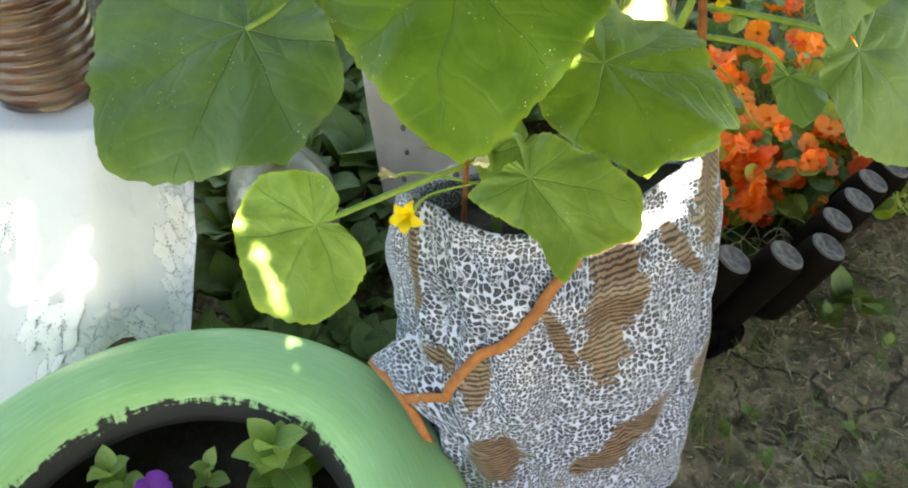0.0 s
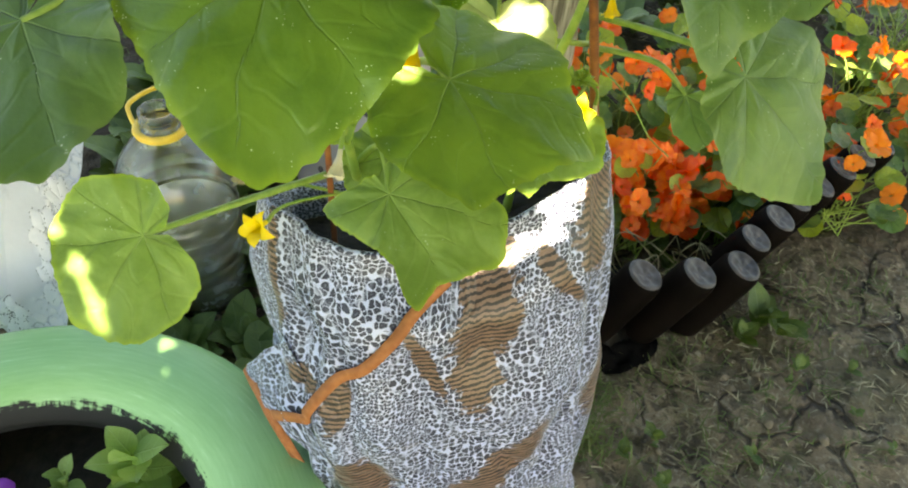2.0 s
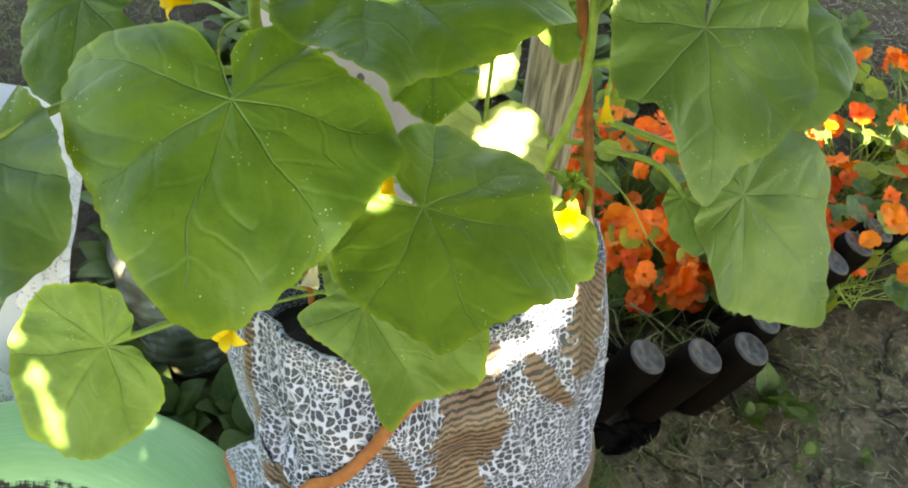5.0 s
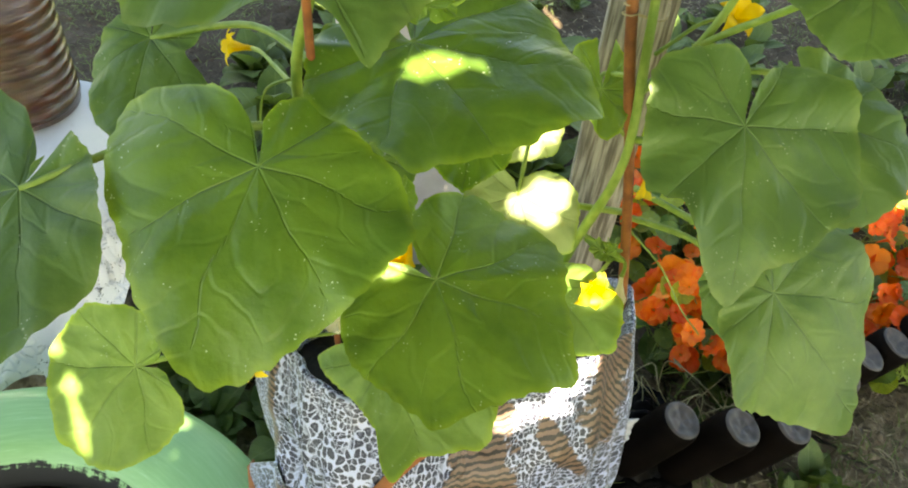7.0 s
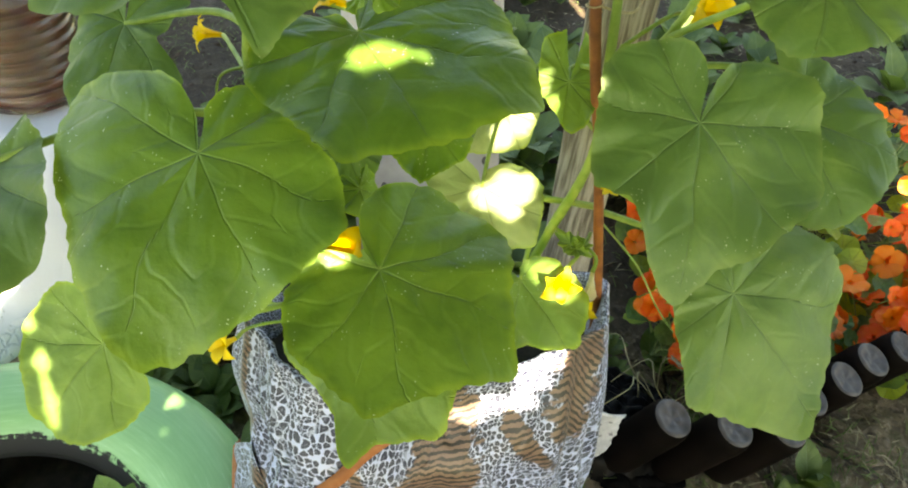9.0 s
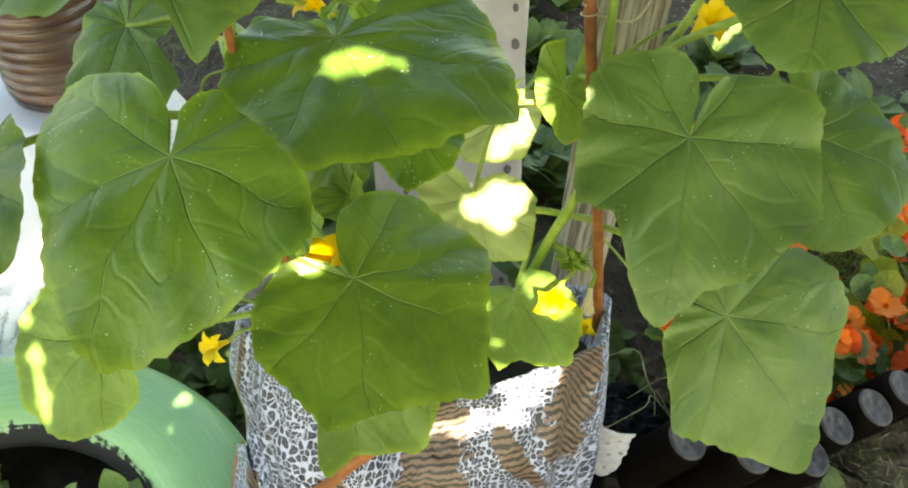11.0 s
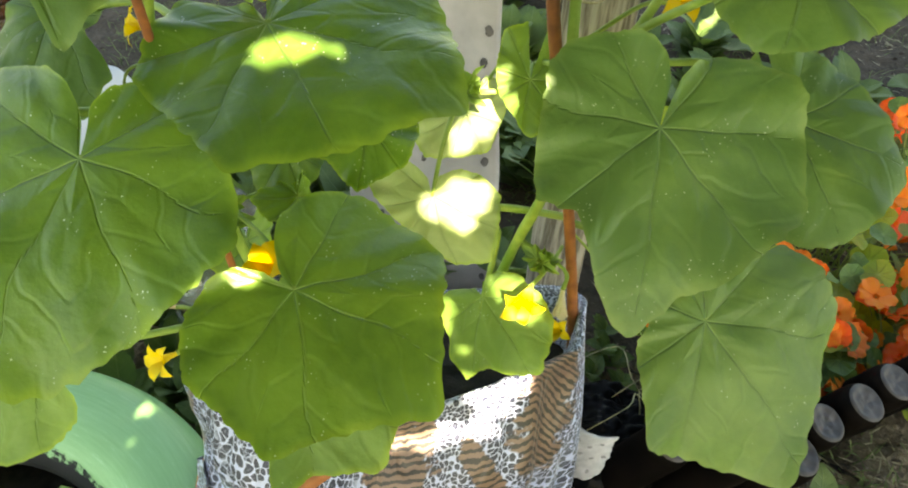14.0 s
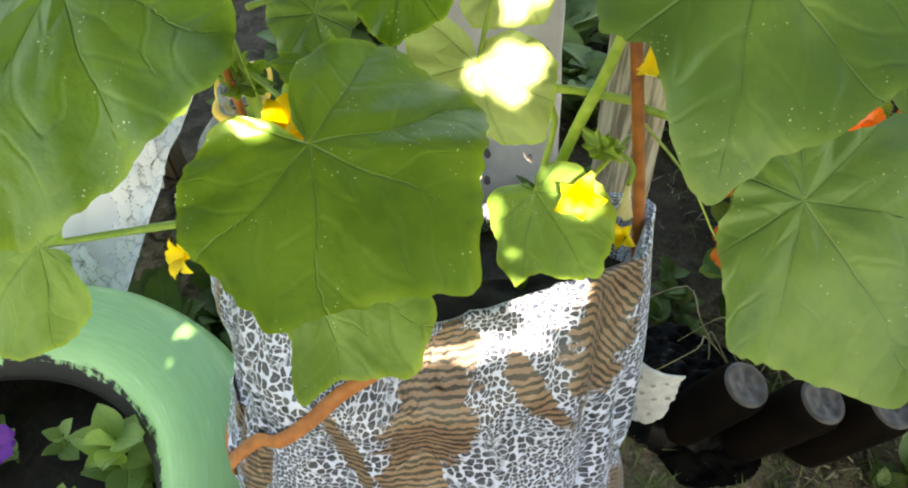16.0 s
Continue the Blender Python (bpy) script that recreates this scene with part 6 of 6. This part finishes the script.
M_SEED = leafy("seedling_blade", (0.19, 0.31, 0.08), (0.29, 0.42, 0.13), (0.34, 0.45, 0.18), 0.35, 0.55)
O_LEAVES = meshes("seedling_leaf", [oval_leaf(0.038, 0.0135, s) for s in range(3)], M_SEED)


def seedling(at, height, pairs, size, seed, name="petunia_seedling", label="young leafy green petunia seedling in black soil", top=None):
    rnd = random.Random(seed)
    p = thing(name, at, label, "seedling", "seedlings in the tyre")
    base = Vector(at)
    tip = base + Vector((rnd.uniform(-0.01, 0.01), rnd.uniform(-0.01, 0.01), height))
    bm = bmesh.new()
    tube(bm, [base - Vector((0, 0, 0.01)), base.lerp(tip, 0.5) + Vector((0.003, 0, 0)), tip], [0.0022, 0.0018, 0.0014], 10, 6)
    part("stem", bm, M_STEM, p)
    for i in range(pairs):
        f = (i + 0.6) / pairs
        for k in range(3):
            a = k * 2.1 + i * 1.1 + rnd.uniform(-0.3, 0.3)
            c = base.lerp(tip, f)
            m = Matrix.Translation(c) @ Matrix.Rotation(a, 4, "Z") @ Matrix.Rotation(-rnd.uniform(0.05, 0.55) - 0.3 * f, 4, "Y") @ Matrix.Scale(size * rnd.uniform(0.75, 1.15) * (1.1 - 0.35 * f), 4)
            child("leaf", rnd.choice(O_LEAVES), p, m)
    return p


seedling((-0.205, 0.475, 0.10), 0.075, 5, 1.6, 1)
seedling((-0.305, 0.465, 0.10), 0.04, 2, 0.85, 2)
seedling((-0.41, 0.46, 0.10), 0.05, 3, 1.1, 3)
seedling((-0.235, 0.40, 0.10), 0.05, 3, 1.0, 11)
seedling((-0.39, 0.44, 0.10), 0.04, 2, 1.0, 12)
seedling((-0.40, 0.40, 0.10), 0.05, 3, 1.0, 13)
seedling((-0.17, 0.45, 0.10), 0.03, 2, 0.7, 4)
seedling((-0.155, 0.5, 0.10), 0.02, 1, 0.5, 6)
seedling((-0.37, 0.30, 0.10), 0.06, 3, 1.0, 5)
purple = petal_mat("purple_petal", (0.12, 0.01, 0.25), (0.22, 0.03, 0.4))
p = seedling((-0.352, 0.435, 0.10), 0.04, 2, 0.7, 8, "petunia_plant", "small petunia with a deep purple flower")
m = facing((-0.352, 0.432, 0.145), (0.1, -0.4, 1.0))
part("petunia_bloom", put(nasturtium_bloom(0.022, 3), m), purple, p, "deep purple trumpet flower")


# ---- weeds behind ----
def weed(at, size, n, seed):
    rnd = random.Random(seed)
    p = thing("weed_plant", (at[0], at[1], ground_height(*at)), "low green leafy weed growing in the soil", "weed", "weeds behind the bag")
    for k in range(n):
        a, lift = rnd.uniform(0, 6.28), rnd.uniform(0.15, 0.9)
        c = Vector((at[0], at[1], ground_height(*at) + rnd.uniform(0.0, 0.03) * size))
        m = Matrix.Translation(c) @ Matrix.Rotation(a, 4, "Z") @ Matrix.Rotation(-lift, 4, "Y") @ Matrix.Scale(size * rnd.uniform(0.7, 1.3), 4)
        child("leaf", rnd.choice(W_LEAVES), p, m)


W_LEAVES = meshes("weed_leaf", [oval_leaf(0.05, 0.016, s + 5) for s in range(3)], M_WEED)
rnd = random.Random(21)
for k in range(40):
    weed((rnd.uniform(0.3, 1.3), rnd.uniform(1.35, 2.4)), rnd.uniform(1.2, 2.2), rnd.randint(8, 12), 600 + k)
for k in range(55):
    weed((rnd.uniform(-0.5, 0.55), rnd.uniform(1.1, 1.9)), rnd.uniform(1.3, 2.4), rnd.randint(8, 13), 400 + k)
for k in range(40):
    weed((rnd.uniform(-0.55, 0.2), rnd.uniform(1.15, 2.6)), rnd.uniform(1.3, 2.4), rnd.randint(8, 12), 900 + k)
for k in range(16):
    weed((rnd.uniform(-0.42, -0.28), rnd.uniform(0.95, 1.25)), rnd.uniform(1.3, 2.2), rnd.randint(8, 13), 500 + k)
for k in range(60):
    weed((rnd.uniform(-0.45, 1.6), rnd.uniform(1.2, 2.8)), rnd.uniform(0.6, 1.5), rnd.randint(6, 10), k)
for k in range(46):
    weed((rnd.uniform(-0.42, 0.02), rnd.uniform(0.7, 1.1)), rnd.uniform(0.7, 1.6), rnd.randint(7, 11), 800 + k)
for k in range(14):
    weed((rnd.uniform(-0.2, 0.05), rnd.uniform(0.74, 1.05)), rnd.uniform(0.6, 1.3), rnd.randint(6, 9), 100 + k)
for k in range(12):
    weed((rnd.uniform(0.3, 0.6), rnd.uniform(0.92, 1.1)), rnd.uniform(0.5, 1.0), rnd.randint(6, 9), 200 + k)
for k in range(26):
    weed((rnd.uniform(0.36, 1.2), rnd.uniform(0.35, 0.76)), rnd.uniform(0.2, 0.5), rnd.randint(5, 8), 700 + k)
for x, y, s, k in ((0.69, 0.85, 1.1, 300), (0.72, 0.83, 0.9, 301), (0.66, 0.82, 0.6, 302), (0.93, 0.78, 0.6, 303), (0.42, 0.6, 0.4, 304), (0.47, 0.55, 0.4, 305)):
    weed((x, y), s, 8, k)


# ---- an unseen tree, added so that its crown shades the bed ----
# places that the sun reaches through gaps in the crown
LIT = []


def sunlit(r, *line):
    """A gap whose patch of sun, about r in radius with its soft edge, runs along a line of places."""
    for a, b in zip(line, line[1:] or line):
        a, b = Vector(a), Vector(b)
        n = max(1, int((b - a).length / max(r, 0.004)))
        LIT.extend((a.lerp(b, k / n), max(r - 0.0055, 0.0004)) for k in range(n + 1))


# on the broad upper leaf
sunlit(0.008, (0.088, 0.557, 0.811), (0.096, 0.558, 0.811), (0.112, 0.565, 0.813))
sunlit(0.009, (0.096, 0.554, 0.811), (0.099, 0.566, 0.814))
sunlit(0.0025, (0.131, 0.566, 0.814))
# along the edge of the young leaf over the tyre
sunlit(0.0056, (-0.173, 0.498, 0.572), (-0.178, 0.485, 0.563), (-0.178, 0.472, 0.553))
sunlit(0.006, (-0.16, 0.456, 0.537), (-0.151, 0.445, 0.524), (-0.144, 0.438, 0.513), (-0.136, 0.424, 0.496))
# on the downy leaves behind
sunlit(0.012, (0.169, 0.625, 0.658), (0.186, 0.626, 0.66), (0.2, 0.641, 0.669))
sunlit(0.01, (0.181, 0.637, 0.672), (0.192, 0.622, 0.653))
sunlit(0.012, (0.167, 0.698, 0.668), (0.178, 0.708, 0.673))
sunlit(0.0115, (0.177, 0.737, 0.693), (0.18, 0.725, 0.687), (0.187, 0.722, 0.68))
# on the flower by the rod and the leaf under it
sunlit(0.0135, (0.236, 0.612, 0.6), (0.247, 0.614, 0.584))
sunlit(0.0085, (0.176, 0.637, 0.538), (0.182, 0.62, 0.53))
sunlit(0.006, (0.202, 0.602, 0.526))
# across the rim of the bag
sunlit(0.0095, (0.157, 0.53, 0.468), (0.167, 0.534, 0.472), (0.184, 0.538, 0.475), (0.196, 0.543, 0.478), (0.216, 0.55, 0.487), (0.234, 0.559, 0.494))
sunlit(0.0115, (0.226, 0.57, 0.523), (0.245, 0.579, 0.523), (0.259, 0.59, 0.52))
sunlit(0.0075, (0.248, 0.575, 0.506), (0.245, 0.57, 0.502))
# on the tyre
sunlit(0.0075, (-0.204, 0.616, 0.206), (-0.197, 0.617, 0.205))
sunlit(0.0056, (-0.19, 0.572, 0.209))
# on the upper lobe of the leaf in the middle
sunlit(0.006, (0.086, 0.486, 0.705), (0.1, 0.491, 0.703))
# on the cloth
sunlit(0.008, (-0.506, 0.764, 0.268), (-0.538, 0.723, 0.228), (-0.564, 0.707, 0.209))
sunlit(0.008, (-0.5, 0.73, 0.232), (-0.522, 0.699, 0.206))
sunlit(0.011, (-0.6, 0.79, 0.285), (-0.585, 0.748, 0.249), (-0.6, 0.7, 0.2))
# on the soil and the weeds behind
sunlit(0.011, (0.05, 2.45, 0.01), (0.18, 2.25, 0.0))
sunlit(0.011, (0.5, 2.32, 0.06), (0.42, 2.1, 0.04))
sunlit(0.02, (0.85, 1.4, 0.2), (1.1, 1.4, 0.2))
sunlit(0.02, (-0.25, 2.05, 0.0), (-0.5, 2.1, 0.0))


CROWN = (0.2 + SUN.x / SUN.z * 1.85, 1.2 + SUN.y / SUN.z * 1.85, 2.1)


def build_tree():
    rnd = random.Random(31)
    tree = thing("added_shade_tree", (1.5, -2.0, 0.0), "unseen tree with a dense green crown, added to shade the bed", "tree")
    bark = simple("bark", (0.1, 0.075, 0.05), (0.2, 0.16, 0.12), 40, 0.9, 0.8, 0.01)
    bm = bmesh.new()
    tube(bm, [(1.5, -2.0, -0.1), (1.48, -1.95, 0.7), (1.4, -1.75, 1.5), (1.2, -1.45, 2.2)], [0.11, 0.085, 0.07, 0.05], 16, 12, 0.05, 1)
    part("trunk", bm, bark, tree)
    e1 = SUN.orthogonal().normalized()
    e2 = SUN.cross(e1)
    spots = np.array([(p.dot(e1), p.dot(e2)) for p, _ in LIT])
    reach = np.array([r for _, r in LIT])
    k = 0
    while k < 9:
        end = Vector((rnd.uniform(-0.7, 2.0), rnd.uniform(-1.7, 0.9), rnd.uniform(1.7, 2.1)))
        st = Vector((1.4, -1.75, 1.5)).lerp(Vector((1.2, -1.45, 2.2)), rnd.random())
        line = [st, st.lerp(end, 0.5) + Vector((0, 0, 0.15)), end]
        # a limb grows where no sunny place lies behind it
        if any((np.hypot(*(spots - (p.dot(e1), p.dot(e2))).T) < reach + 0.045).any() for p in smooth_path(line, 40)):
            continue
        bm = bmesh.new()
        tube(bm, line, [0.04, 0.022, 0.008], 14, 8, 0.05, k)
        part("limb", bm, bark, tree)
        k += 1
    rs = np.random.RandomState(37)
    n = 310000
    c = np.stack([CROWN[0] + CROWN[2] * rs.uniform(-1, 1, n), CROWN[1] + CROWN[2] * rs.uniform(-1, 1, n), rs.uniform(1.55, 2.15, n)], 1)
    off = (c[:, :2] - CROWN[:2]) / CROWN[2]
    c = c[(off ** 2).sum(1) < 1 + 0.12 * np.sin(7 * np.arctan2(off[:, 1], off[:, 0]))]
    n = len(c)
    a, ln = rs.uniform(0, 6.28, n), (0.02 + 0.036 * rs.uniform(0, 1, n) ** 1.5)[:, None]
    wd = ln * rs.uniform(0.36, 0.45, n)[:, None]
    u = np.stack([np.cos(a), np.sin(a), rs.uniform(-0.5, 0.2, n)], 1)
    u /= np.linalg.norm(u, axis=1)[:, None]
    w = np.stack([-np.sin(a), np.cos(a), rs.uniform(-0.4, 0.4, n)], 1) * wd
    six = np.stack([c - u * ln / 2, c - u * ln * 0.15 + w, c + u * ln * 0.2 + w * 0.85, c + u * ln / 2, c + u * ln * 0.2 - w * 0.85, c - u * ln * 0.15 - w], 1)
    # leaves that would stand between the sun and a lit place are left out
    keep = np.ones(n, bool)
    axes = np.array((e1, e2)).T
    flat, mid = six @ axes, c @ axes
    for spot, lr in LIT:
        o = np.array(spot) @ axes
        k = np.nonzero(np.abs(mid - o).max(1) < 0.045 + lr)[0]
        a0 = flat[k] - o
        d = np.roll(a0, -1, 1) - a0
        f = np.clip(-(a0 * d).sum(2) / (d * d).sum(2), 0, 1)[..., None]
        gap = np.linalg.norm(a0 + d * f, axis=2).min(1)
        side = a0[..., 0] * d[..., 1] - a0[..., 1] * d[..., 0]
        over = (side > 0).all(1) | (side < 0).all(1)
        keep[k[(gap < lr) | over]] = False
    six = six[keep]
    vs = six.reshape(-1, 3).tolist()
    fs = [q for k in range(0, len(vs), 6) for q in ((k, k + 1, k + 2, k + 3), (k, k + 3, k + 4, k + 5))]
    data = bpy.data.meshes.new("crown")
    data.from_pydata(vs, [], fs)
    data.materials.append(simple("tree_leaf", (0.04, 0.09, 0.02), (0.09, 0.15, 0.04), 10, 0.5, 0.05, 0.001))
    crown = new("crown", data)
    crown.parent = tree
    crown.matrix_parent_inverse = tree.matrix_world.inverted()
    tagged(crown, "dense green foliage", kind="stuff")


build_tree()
